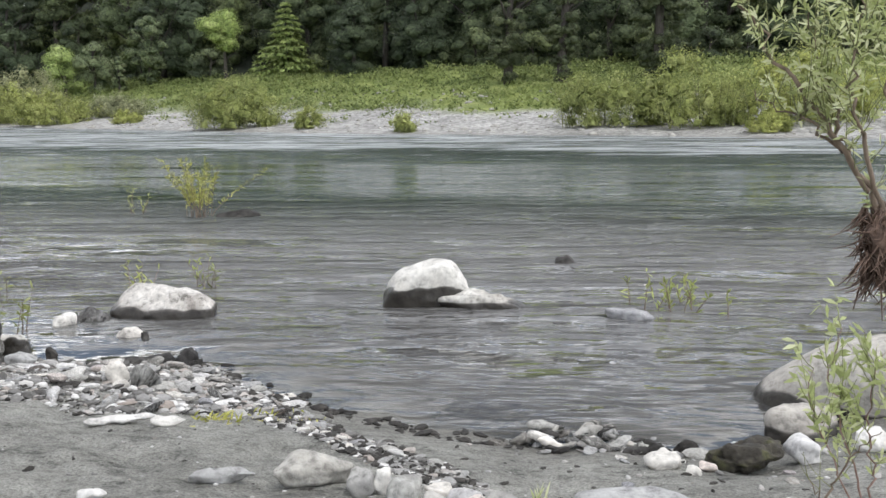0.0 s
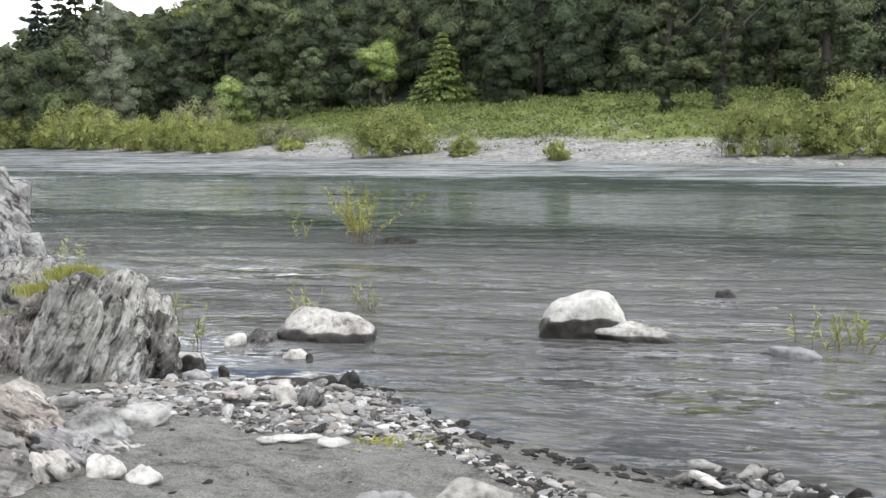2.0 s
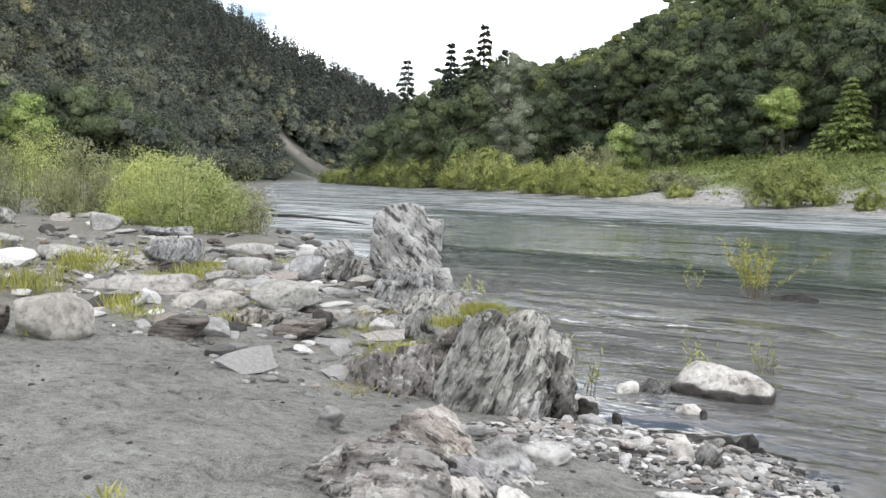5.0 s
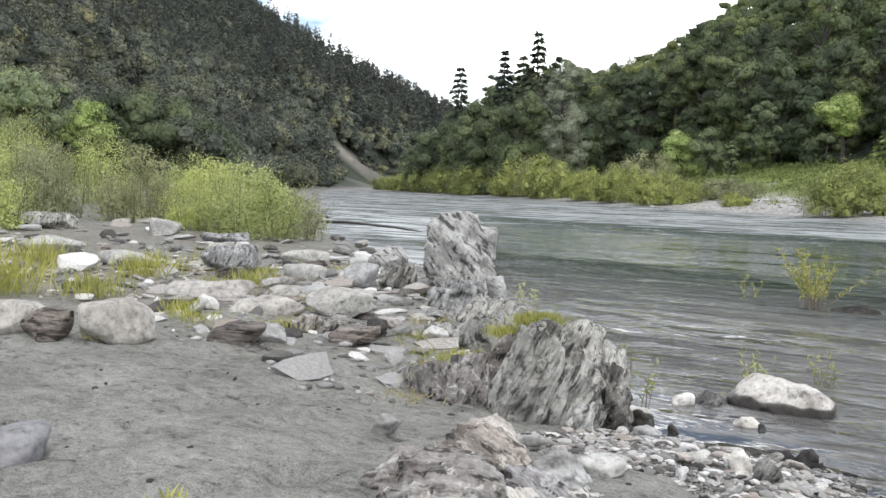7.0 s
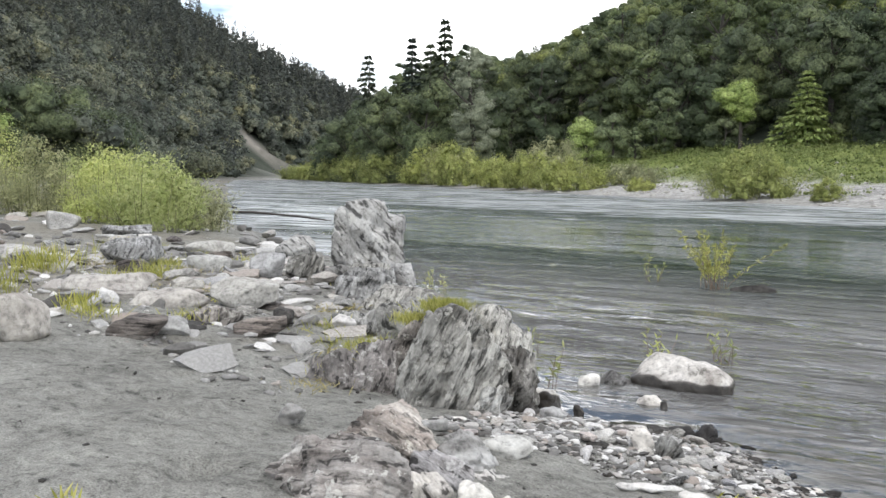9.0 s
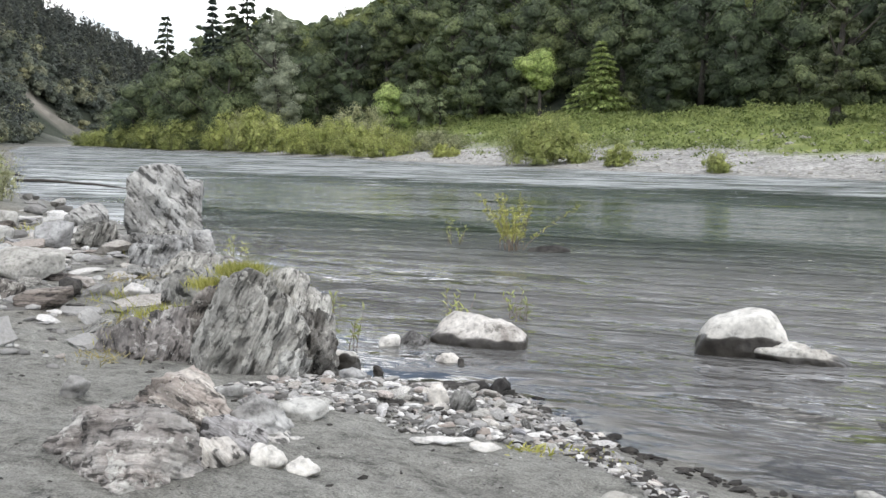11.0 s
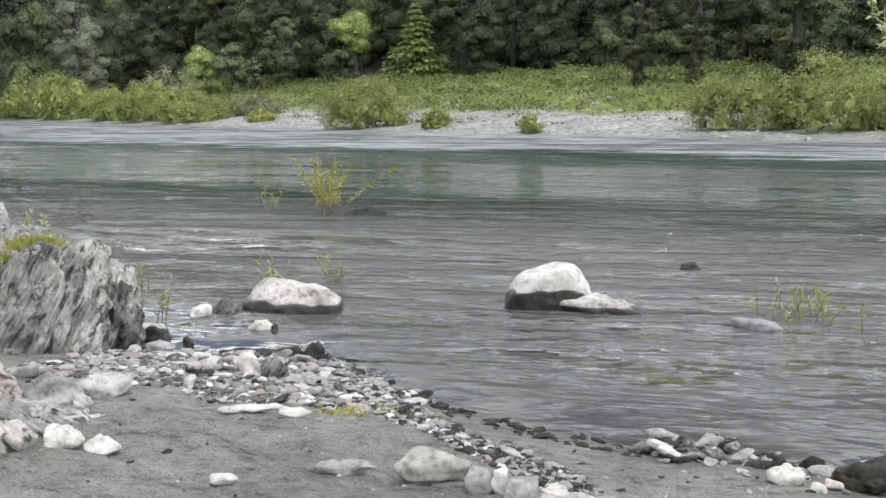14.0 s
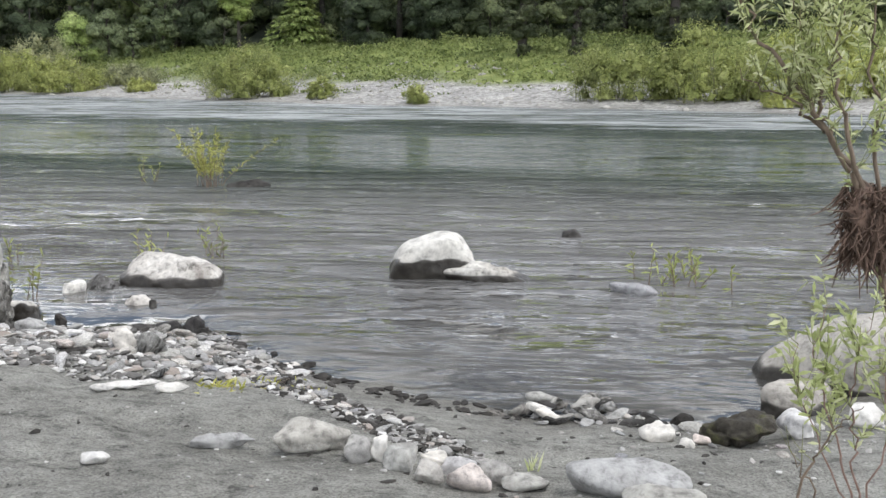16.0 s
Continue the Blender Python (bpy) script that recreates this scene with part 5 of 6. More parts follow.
stone("dark stone at the foot of the drowned willow", -4.40, 16.6, 0.72, 0.10, M_DARK, 14, 0.3, **ANGULAR, **WATER_STONE)
stone("large smooth pale boulder at the water's edge", 2.46, 6.25, 1.75, 0.53, M_TAN, 15, 1.0, name="boulder", category="boulder", sub=5, crest=((-1, 0.35), (-0.8, 0.55), (-0.45, 0.72), (0, 0.92), (0.4, 1.0), (1, 0.9)), planes=7, sharp=4.0, rough=0.05, **WATER_STONE)
stone("grey rounded boulder at the foot of the pale boulder", 1.88, 5.85, 0.40, 0.20, M_TAN, 16, 0.3, name="boulder", category="boulder", sub=5, z=0.0, bury=0.7, **SMOOTH)
stone("dark mossy rock on the wet sand", 1.36, 5.0, 0.34, 0.115, M_MOSSY, 17, 0.25, name="rock", sub=5, planes=12, sharp=24.0, rough=0.16, pits=0.06)

# outcrop of bedded rock at the water's edge
outcrop = tagged(new("rock_outcrop"), "lichen-streaked grey schist outcrop with steep bedding and grass on top", "rock outcrop")
outcrop.matrix_basis = Matrix.Identity(4)


def slab(parent, name, x, y, z, size, rz, tilt, seed, mat, strata, label="", sub=6, **kw):
    az = math.atan2(x - EYE0[0], y - EYE0[1])
    V, F = rock_shape(seed, (size[0], size[1], size[2] * 1.346), sub, strata=strata, flat_base=0.7, **kw)
    return part(name, mesh_np(name, V, F, [mat]), parent, label,
                Matrix.Translation((x, y, z)) @ Matrix.Rotation(-az + radians(rz), 4, "Z") @ Matrix.Rotation(radians(tilt), 4, "Y"))


BED = ((1.0, 0.25, -0.55), 0.040, 9.0)
BLK = ((1.0, 0.25, -0.55), 0.028, 7.0, 2.6)
slab(outcrop, "slab", -3.80, 6.60, 0.10, (0.92, 0.62, 0.92), 6, 0, 201, M_SCHIST, BED, "steep bedded main face", planes=8, sharp=26.0, rough=0.05, pits=0.10, blocks=BLK, crest=((-1, 0.30), (-0.75, 0.62), (-0.4, 0.94), (0.1, 1.0), (0.6, 0.93), (1, 0.72)), flare=0.10)
slab(outcrop, "slab", -4.53, 6.48, 0.12, (0.92, 0.66, 0.60), 14, 2, 202, M_SCHIST_BROWN, BED, "lower brown ledge", planes=9, sharp=26.0, rough=0.05, pits=0.08, blocks=BLK, crest=((-1, 0.38), (-0.5, 0.70), (0.1, 0.92), (1, 1.0)), flare=0.2)
slab(outcrop, "slab", -3.86, 7.22, 0.02, (0.82, 0.62, 0.92), -6, 0, 203, M_SCHIST, BED, "rear block", planes=8, sharp=20.0, rough=0.10, pits=0.20, blocks=BLK, crest=((-1, 0.86), (-0.3, 0.95), (0.1, 1.0), (0.7, 0.93), (1, 0.8)))
slab(outcrop, "slab", -3.52, 7.08, 0.0, (0.34, 0.5, 0.60), 0, 4, 204, M_SCHIST_DARK, BED, "low dark side block", sub=5, planes=12, sharp=14.0, rough=0.16, pits=0.16, blocks=BLK)
slab(outcrop, "slab", -3.50, 6.62, 0.0, (0.32, 0.42, 0.44), 0, 12, 207, M_SCHIST, BED, "low side block", sub=5, planes=12, sharp=14.0, rough=0.14, pits=0.12, blocks=BLK)
slab(outcrop, "slab", -4.10, 6.86, 0.12, (0.80, 0.6, 0.72), 14, 0, 206, M_SCHIST_BROWN, BED, "core between the slabs", sub=5, planes=10, sharp=20.0, rough=0.10, pits=0.10, blocks=BLK)
slab(outcrop, "slab", -4.62, 7.55, 0.12, (0.9, 0.8, 0.62), 25, 0, 205, M_SCHIST, BED, "rear ledge", sub=5, planes=12, sharp=14.0, rough=0.16, pits=0.16, blocks=BLK)

# the low ribs of rock in the sand before it
rib = tagged(new("rock_rib"), "brown and white banded schist rib rising from the sand", "rock outcrop")
RB = ((0.55, 0.35, 0.75), 0.018, 24.0, (1.0, 0.3, -0.2), 4.0)
RK = ((0.55, 0.35, 0.75), 0.022, 12.0, 5.0)
slab(rib, "slab", -2.72, 3.92, 0.30, (0.50, 0.92, 0.44), 34, -8, 211, M_RIB, RB, "rounded brown rib", planes=10, sharp=7.0, rough=0.16, pits=0.08, blocks=RK, crest=((-1, 0.5), (-0.4, 0.85), (0.2, 1.0), (1, 0.85)))
slab(rib, "slab", -2.90, 4.62, 0.32, (0.56, 0.55, 0.38), 8, 6, 212, M_RIB, RB, planes=10, sharp=8.0, rough=0.14, pits=0.10, blocks=RK)
slab(rib, "slab", -2.55, 4.94, 0.24, (0.28, 0.30, 0.30), 20, -14, 214, M_GREYPALE, RB, "pale tilted block", sub=5, planes=12, sharp=26.0, rough=0.08, blocks=RK)
slab(rib, "slab", -2.50, 4.48, 0.22, (0.30, 0.36, 0.30), 12, 12, 213, M_RIB_WHITE, RB, "white end of the rib", sub=5, planes=12, sharp=20.0, rough=0.12, blocks=RK)
slab(rib, "slab", -2.40, 4.22, 0.22, (0.22, 0.30, 0.28), -20, 16, 215, M_RIB_WHITE, RB, "white upturned plate", sub=5, planes=12, sharp=24.0, rough=0.12, blocks=RK)
slab(rib, "slab", -2.52, 4.00, 0.22, (0.26, 0.26, 0.30), -10, 4, 216, M_RIB_WHITE, RB, "white foot of the rib", sub=5, planes=12, sharp=20.0, rough=0.12, blocks=RK)
slab(rib, "slab", -2.36, 4.72, 0.18, (0.20, 0.18, 0.22), 24, 20, 217, M_RIB_WHITE, RB, "small white splinter", sub=4, planes=12, sharp=24.0, rough=0.12, blocks=RK)

# the pillar farther along the bank
tower = tagged(new("rock_pillar"), "upright grey schist pillar standing at the water's edge", "rock outcrop")
TB = ((1.0, 0.1, -0.12), 0.014, 5.0, (0.2, 0.3, 1.0), 3.0)
slab(tower, "slab", -8.70, 11.85, 0.22, (1.06, 0.8, 1.46), 0, 1, 221, M_TOWER, TB, planes=2, sharp=34.0, rough=0.10, pits=0.20, crest=((-1, 0.86), (-0.6, 0.97), (-0.1, 1.0), (0.4, 0.98), (0.6, 0.86), (1, 0.84)), flare=-0.10)
slab(tower, "slab", -8.05, 11.75, 0.10, (0.42, 0.5, 0.62), 8, -6, 222, M_TOWER, TB, sub=5, planes=10, sharp=12.0, rough=0.12, pits=0.12)
slab(tower, "slab", -8.62, 11.25, 0.15, (1.1, 0.6, 0.48), 5, 0, 223, M_TOWER, TB, sub=5, planes=14, sharp=12.0, rough=0.16, pits=0.2)
for k, (x, y, w, h) in enumerate(((-6.6, 9.75, 0.95, 0.34), (-5.75, 9.15, 0.6, 0.26), (-7.5, 10.4, 0.8, 0.38), (-5.2, 8.6, 0.42, 0.2), (-5.9, 8.2, 0.6, 0.22), (-4.45, 7.7, 0.5, 0.30), (-4.9, 8.35, 0.45, 0.26), (-5.45, 8.75, 0.5, 0.22), (-6.2, 9.5, 0.6, 0.3), (-7.1, 10.5, 0.55, 0.3), (-9.35, 11.3, 0.6, 0.4), (-7.95, 10.9, 0.7, 0.4))):
    stone("jagged schist block on the rocky bank", x, y, w, h, M_SCHIST, 230 + k, 0.8 * w, name="rock", sub=5, group="schist blocks by the pillar", strata=((1, .2, -.4), 0.03, 14.0), pits=0.12, **ANGULAR)

# stones on the near sand
for label, x, y, w, h, mat, seed, dep, kw in (
        ("large pale grey stone in the row of stones", -0.50, 4.36, 0.32, 0.13, M_GREYPALE, 301, 0.22, dict(planes=11, sharp=16.0, rough=0.07, crest=((-1, 0.5), (-0.4, 0.95), (0.1, 1.0), (0.6, 0.75), (1, 0.45)))),
        ("grey round stone in the row of stones", -0.28, 4.31, 0.11, 0.10, M_GREY, 302, 0.1, SMOOTH),
        ("white upright stone in the row of stones", -0.20, 4.33, 0.075, 0.11, M_WHITE, 303, 0.08, ANGULAR),
        ("grey rounded stone in the row of stones", -0.10, 4.23, 0.14, 0.10, M_GREYPALE, 304, 0.12, SMOOTH),
        ("grey low stone in the row of stones", 0.02, 4.13, 0.12, 0.08, M_GREY, 305, 0.1, ANGULAR),
        ("pinkish white stone in the row of stones", 0.18, 4.14, 0.17, 0.10, M_PINK, 306, 0.12, ANGULAR),
        ("grey arched stone in the row of stones", 0.28, 4.24, 0.15, 0.10, M_GREY, 307, 0.07, SMOOTH),
        ("white flat stone in the row of stones", 0.03, 4.34, 0.12, 0.06, M_WHITE, 308, 0.1, ANGULAR),
        ("white flat stone in the row of stones", 0.12, 4.32, 0.16, 0.07, M_WHITE, 309, 0.08, SMOOTH),
        ("flat pale stone on the damp sand", 0.39, 4.13, 0.19, 0.05, M_GREYPALE, 310, 0.14, SMOOTH),
        ("long smooth pale stone half sunk in sand", 0.79, 4.02, 0.46, 0.11, M_GREYPALE, 311, 0.2, SMOOTH),
        ("long pale stone half sunk in sand", 0.86, 3.86, 0.30, 0.08, M_GREYPALE, 312, 0.16, SMOOTH),
        ("narrow white stone lying on the sand", -0.86, 4.37, 0.27, 0.05, M_GREYPALE, 313, 0.07, ANGULAR),
        ("white pebble on the sand", -1.27, 4.07, 0.11, 0.04, M_WHITE, 314, 0.08, SMOOTH),
        ("long thin white stone lying on the sand", -1.66, 5.19, 0.35, 0.035, M_WHITE, 315, 0.06, ANGULAR),
        ("white oval stone lying on the sand", -1.38, 5.17, 0.17, 0.05, M_WHITE, 316, 0.1, SMOOTH),
        ("white two-lobed stone lying on the sand", -2.12, 4.28, 0.17, 0.10, M_WHITE, 317, 0.12, ANGULAR),
        ("white stone lying on the sand", -1.97, 4.33, 0.15, 0.08, M_WHITE, 318, 0.12, ANGULAR),
        ("white angular stone on the wet sand", 1.01, 5.11, 0.17, 0.08, M_WHITE, 319, 0.12, ANGULAR),
        ("white square block of stone on the wet sand", 1.66, 5.10, 0.17, 0.12, M_WHITE, 320, 0.14, ANGULAR),
        ("pale angular stone on the wet sand", 2.04, 5.36, 0.16, 0.11, M_WHITE, 321, 0.14, ANGULAR),
        ("pale pebble on the wet sand", 1.20, 5.0, 0.09, 0.04, M_PINK, 322, 0.07, SMOOTH),
        ("pale pebble on the wet sand", 1.13, 4.94, 0.07, 0.035, M_WHITE, 323, 0.06, SMOOTH),
        ("small round white-speckled stone on the sand", -3.76, 4.82, 0.17, 0.11, M_GREYPALE, 324, 0.15, ANGULAR),
        ("smooth dark grey boulder in the sand", -4.40, 2.80, 0.40, 0.17, M_SLATE, 325, 0.35, SMOOTH),
        ("low pale slab beside the shingle", -2.49, 5.15, 0.36, 0.13, M_GREYPALE, 326, 0.22, ANGULAR),
        ("small flat white stone under the outcrop", -3.15, 5.45, 0.17, 0.07, M_GREYPALE, 327, 0.1, SMOOTH),
        ("pale curved stone at the water's edge", -3.08, 6.92, 0.22, 0.09, M_GREYPALE, 328, 0.12, SMOOTH),
        ("upright white stone in the shingle", -2.10, 6.25, 0.15, 0.16, M_WHITE, 329, 0.1, ANGULAR),
        ("upright grey stone in the shingle", -1.90, 6.2, 0.18, 0.15, M_SCHIST, 330, 0.1, ANGULAR),
        ("pale tan block of stone on the sand", -7.08, 5.12, 0.64, 0.36, M_TAN, 331, 0.45, ANGULAR),
        ("pale stone with a flat face on the sand", -8.05, 4.75, 0.5, 0.30, M_TAN, 332, 0.5, ANGULAR),
        ("brown angular rock between pale stones", -7.55, 4.75, 0.42, 0.24, M_BROWN, 333, 0.4, ANGULAR),
        ("long flat plank-like rock on the bank", -8.86, 7.47, 1.05, 0.22, M_TAN, 334, 0.4, dict(planes=10, sharp=14.0, rough=0.05, strata=((0.05, 0.1, 1.0), 0.02, 22.0), crest=((-1, 0.7), (-0.8, 0.95), (0.8, 1.0), (1, 0.8)))),
        ("long rounded tan boulder on the bank", -7.84, 7.46, 0.85, 0.20, M_TAN, 335, 0.4, SMOOTH),
        ("white wedge-shaped boulder on the bank", -7.39, 8.04, 0.75, 0.33, M_GREYPALE, 336, 0.5, ANGULAR),
        ("small pale block of stone on the bank", -6.03, 8.02, 0.26, 0.15, M_WHITE, 337, 0.2, ANGULAR),
        ("low brown layered rock in the sand", -6.47, 5.87, 0.52, 0.20, M_BROWN, 338, 0.35, ANGULAR),
        ("pale tilted slab beside the brown rock", -6.50, 6.27, 0.34, 0.16, M_GREYPALE, 339, 0.25, ANGULAR),
        ("dark round rock at the water's edge", -11.87, 13.79, 0.76, 0.45, M_TOWER, 340, 0.6, ANGULAR),
        ("pale stone on the rocky bank", -9.41, 10.5, 0.5, 0.36, M_GREYPALE, 341, 0.4, ANGULAR),
        ("long low stone on the gravel bank", -12.61, 8.79, 0.8, 0.25, M_GREY, 342, 0.5, SMOOTH),
        ("white rock below the willows", -22.11, 12.91, 1.5, 0.4, M_SCHIST, 343, 1.0, ANGULAR),
        ("broad grey rock on the gravel bank", -15.16, 9.07, 0.95, 0.3, M_GREYPALE, 344, 0.7, ANGULAR),
        ("grey rock below the willows", -19.2, 14.12, 0.75, 0.42, M_GREY, 345, 0.6, ANGULAR),
        ("long pale stone at the water's edge", -12.36, 12.14, 0.85, 0.24, M_GREYPALE, 346, 0.5, SMOOTH),
        ("pale stone near the water's edge", -10.28, 10.2, 0.65, 0.25, M_GREYPALE, 347, 0.45, SMOOTH),
        ("mottled pale rock below the willows", -16.8, 13.98, 1.0, 0.22, M_SCHIST, 348, 0.7, ANGULAR),
        ("heap of pale broken rock on the bank", -11.38, 9.78, 0.9, 0.38, M_SCHIST, 349, 0.7, ANGULAR),
        ("brown low rock in the sand", -6.1, 6.9, 0.5, 0.15, M_BROWN, 350, 0.35, ANGULAR),
        ("brown low rock in the sand", -6.9, 7.1, 0.6, 0.18, M_SCHIST_BROWN, 351, 0.4, ANGULAR)):
    stone(label, x, y, w, h, mat, seed, dep, group="stones on the bank", sub=4 if w < 0.55 else 5, **kw)

# loose stones: many alike, sharing eight bodies
bodies = []
for k in range(10):
    V, F = rock_shape(400 + k, (1.0, 0.66, 0.24 if k < 6 else 0.5), 2, planes=7, sharp=20.0 if k % 4 == 1 else 80.0, rough=0.14, grain=0.004, flat_base=0.3)
    bodies.append((V, F))
PEB_MATS = [M_GREY, M_GREYPALE, M_TAN, M_WHITE, M_GREY, M_PINK, M_DARK, M_BROWN, M_SCHIST]
peb_meshes = {}


def pebble_mesh(k, m):
    if (k, m) not in peb_meshes:
        peb_meshes[(k, m)] = mesh_np("stone", bodies[k][0], bodies[k][1], [PEB_MATS[m]], False)
    return peb_meshes[(k, m)]


small_stones = Pile()


def scatter(seed, n, single, inside, box, size, label, group, weights, gap=0.55, sink=0.02):
    """Loose stones over a stretch of the bank; the largest are single objects, the rest go into the shingle."""
    rng = np.random.default_rng(seed)
    taken = []
    tries = 0
    while len(taken) < n and tries < n * 40:
        tries += 1
        x, y = rng.uniform(box[0], box[1]), rng.uniform(box[2], box[3])
        if not inside(x, y):
            continue
        s = size[0] + (size[1] - size[0]) * rng.random() ** 2.0
        if any((x - u) ** 2 + (y - v) ** 2 < (gap * (s + r)) ** 2 * 0.5 for u, v, r in taken):
            continue
        taken.append((x, y, s))
    taken.sort(key=lambda q: -q[2])
    for i, (x, y, s) in enumerate(taken):
        m = (Matrix.Translation((x, y, ground_z(x, y) + sink * s)) @ Matrix.Rotation(rng.uniform(0, 6.28), 4, "Z")
             @ Matrix.Rotation(rng.normal() * 0.38, 4, "X") @ Matrix.Diagonal((s, s * rng.uniform(0.6, 1.1), s * rng.uniform(0.45, 0.95), 1)))
        k = int(rng.integers(0, 10))
        if i >= single:
            M = np.array(m)
            small_stones.add(bodies[k][0] @ M[:3, :3].T + M[:3, 3], bodies[k][1])
            continue
        c = int(rng.choice(len(weights), p=np.array(weights) / sum(weights)))
        ob = new("rock" if group.startswith("broken") else "stone", pebble_mesh(k, c))
        ob.matrix_basis = m
        tagged(ob, ("dark wet " if c == 6 else "brown " if c == 7 else "streaked " if c == 8 else "pinkish " if c == 5 else "white " if c == 3 else "grey ") + label, "stone", group)


def shore_dist(x, y):
    return float(signed([x], [y], NEAR_SHORE)[0])


def spit(x, y):
    s = shore_dist(x, y)
    return 0.0 < s < 2.0 and x < -1.0 and y > 5.55 - 0.45 * (x + 1.2) * (x > -1.2) and y > 5.5 + 0.12 * (x + 2.5)


def strand(x, y):
    """The band of stones that runs from the spit to the row of stones."""
    t = (x + 1.35) / 1.5
    return 0 <= t <= 1.05 and abs(y - (6.25 - 1.75 * t)) < 0.30 - 0.08 * t


scatter(501, 820, 75, spit, (-3.4, -1.0, 5.4, 7.6), (0.025, 0.17), "flat stone in the shingle spit", "stones of the shingle spit", (4, 6, 3, 6, 2, 0.6, 1.6, 0.6, 4), 0.38)
scatter(502, 420, 34, strand, (-1.5, 0.4, 4.2, 6.7), (0.02, 0.10), "stone in the strand line", "stones of the strand line", (5, 5, 4, 3, 3, 1, 1.2), 0.45)
scatter(503, 20, 14, lambda x, y: abs(shore_dist(x, y)) < 0.10, (-2.3, -0.9, 6.2, 7.6), (0.05, 0.13), "stone at the lip of the water", "wet stones at the water's edge", (1, 0.5, 0, 0, 0, 0, 6))
scatter(504, 70, 22, lambda x, y: -0.2 < shore_dist(x, y) < 0.16, (0.45, 1.35, 5.4, 6.1), (0.04, 0.14), "stone in the patch of broken rock by the water", "broken rock by the water", (3, 4, 2, 2, 2, 0, 4), 0.45)
scatter(505, 40, 10, lambda x, y: 0.3 < shore_dist(x, y) < 1.8, (0.7, 2.4, 4.6, 5.6), (0.02, 0.07), "pebble on the wet sand", "pebbles on the wet sand", (3, 4, 2, 3, 2, 1, 1))
scatter(506, 820, 40, lambda x, y: shore_dist(x, y) > 0.15 and (x + 3.2) ** 2 + (y - 4.2) ** 2 > 7 and y > 5.6 - 0.12 * (x + 5), (-14.0, -4.6, 4.5, 14.0), (0.06, 0.50), "stone on the rocky bank", "stones on the rocky bank", (4, 3, 5, 0.7, 3, 0.3, 2.0, 4, 5), 0.36, -0.05)
scatter(508, 150, 40, lambda x, y: shore_dist(x, y) > 0.25 and y > 7.4 - 0.12 * (x + 5), (-17.0, -5.4, 6.0, 14.5), (0.15, 0.48), "broken rock on the rocky bank", "broken rocks on the bank", (2, 7, 5, 3, 1, 0, 0.6, 2, 7), 0.5, -0.02)
scatter(507, 240, 20, lambda x, y: shore_dist(x, y) > 0.3, (-26.0, -12.0, 6.0, 22.0), (0.15, 0.7), "stone on the gravel bank", "stones on the gravel bank", (4, 6, 4, 3, 2, 0.3, 0.6))
tagged(new("shingle", small_stones.mesh("shingle", [M_SHINGLE], False)), "mixed grey and white shingle on the bank", "gravel", kind="stuff")

# fine gravel between them
pile = Pile()
D, F3 = ico(1)
rng = np.random.default_rng(77)
for n, ok, box, lo, hi in ((3000, spit, (-3.4, -1.0, 5.4, 7.6), 0.006, 0.035), (1500, strand, (-1.5, 0.4, 4.2, 6.7), 0.005, 0.02),
                           (1100, lambda x, y: shore_dist(x, y) > 0.2 and y > 5.4 - 0.12 * (x + 5), (-14.0, -4.4, 4.5, 14.0), 0.015, 0.07),
                           (380, lambda x, y: shore_dist(x, y) > 0.2, (-2.2, 2.4, 3.2, 5.6), 0.004, 0.014)):
    got = 0
    while got < n:
        x, y = rng.uniform(box[0], box[1]), rng.uniform(box[2], box[3])
        if not ok(x, y):
            continue
        got += 1
        r = lo + (hi - lo) * rng.random() ** 2.5
        V = D * (r * np.array([1.2, 0.9, 0.55]) * rng.uniform(0.7, 1.3, 3)) * (1 + 0.18 * rng.normal(size=(len(D), 1)))
        pile.add(V + np.array([x, y, ground_z(x, y) + 0.15 * r]), F3)
tagged(new("gravel", pile.mesh("gravel", [M_SHINGLE], True)), "fine pale gravel between the stones", "gravel", kind="stuff")

# dark crumbs of bark, char and wet grit on the sand
pile = Pile()
for n, ok, box, lo, hi in ((560, strand, (-1.5, 0.4, 4.2, 6.7), 0.006, 0.032), (160, lambda x, y: abs(shore_dist(x, y) - 0.1) < 0.16, (-2.4, 0.4, 5.6, 7.6), 0.01, 0.04), (420, spit, (-3.4, -1.0, 5.4, 7.6), 0.008, 0.03),
                           (120, lambda x, y: shore_dist(x, y) > 0.3, (-2.4, 1.6, 3.0, 5.4), 0.004, 0.02), (90, lambda x, y: shore_dist(x, y) > 0.5, (-6.5, -2.2, 2.2, 6.5), 0.004, 0.022)):
    got = 0
    while got < n:
        x, y = rng.uniform(box[0], box[1]), rng.uniform(box[2], box[3])
        if not ok(x, y):
            continue
        got += 1
        r = lo + (hi - lo) * rng.random() ** 2
        V = D * (r * np.array([1.5, 0.8, 0.5]) * rng.uniform(0.6, 1.4, 3)) * (1 + 0.25 * rng.normal(size=(len(D), 1)))
        a = rng.random() * 6.283
        V = np.stack([V[:, 0] * math.cos(a) - V[:, 1] * math.sin(a), V[:, 0] * math.sin(a) + V[:, 1] * math.cos(a), V[:, 2]], 1)
        pile.add(V + np.array([x, y, ground_z(x, y) + 0.2 * r]), F3)
tagged(new("debris", pile.mesh("debris", [M_DARK], False)), "dark crumbs of bark and wet grit on the sand", "debris", kind="stuff")

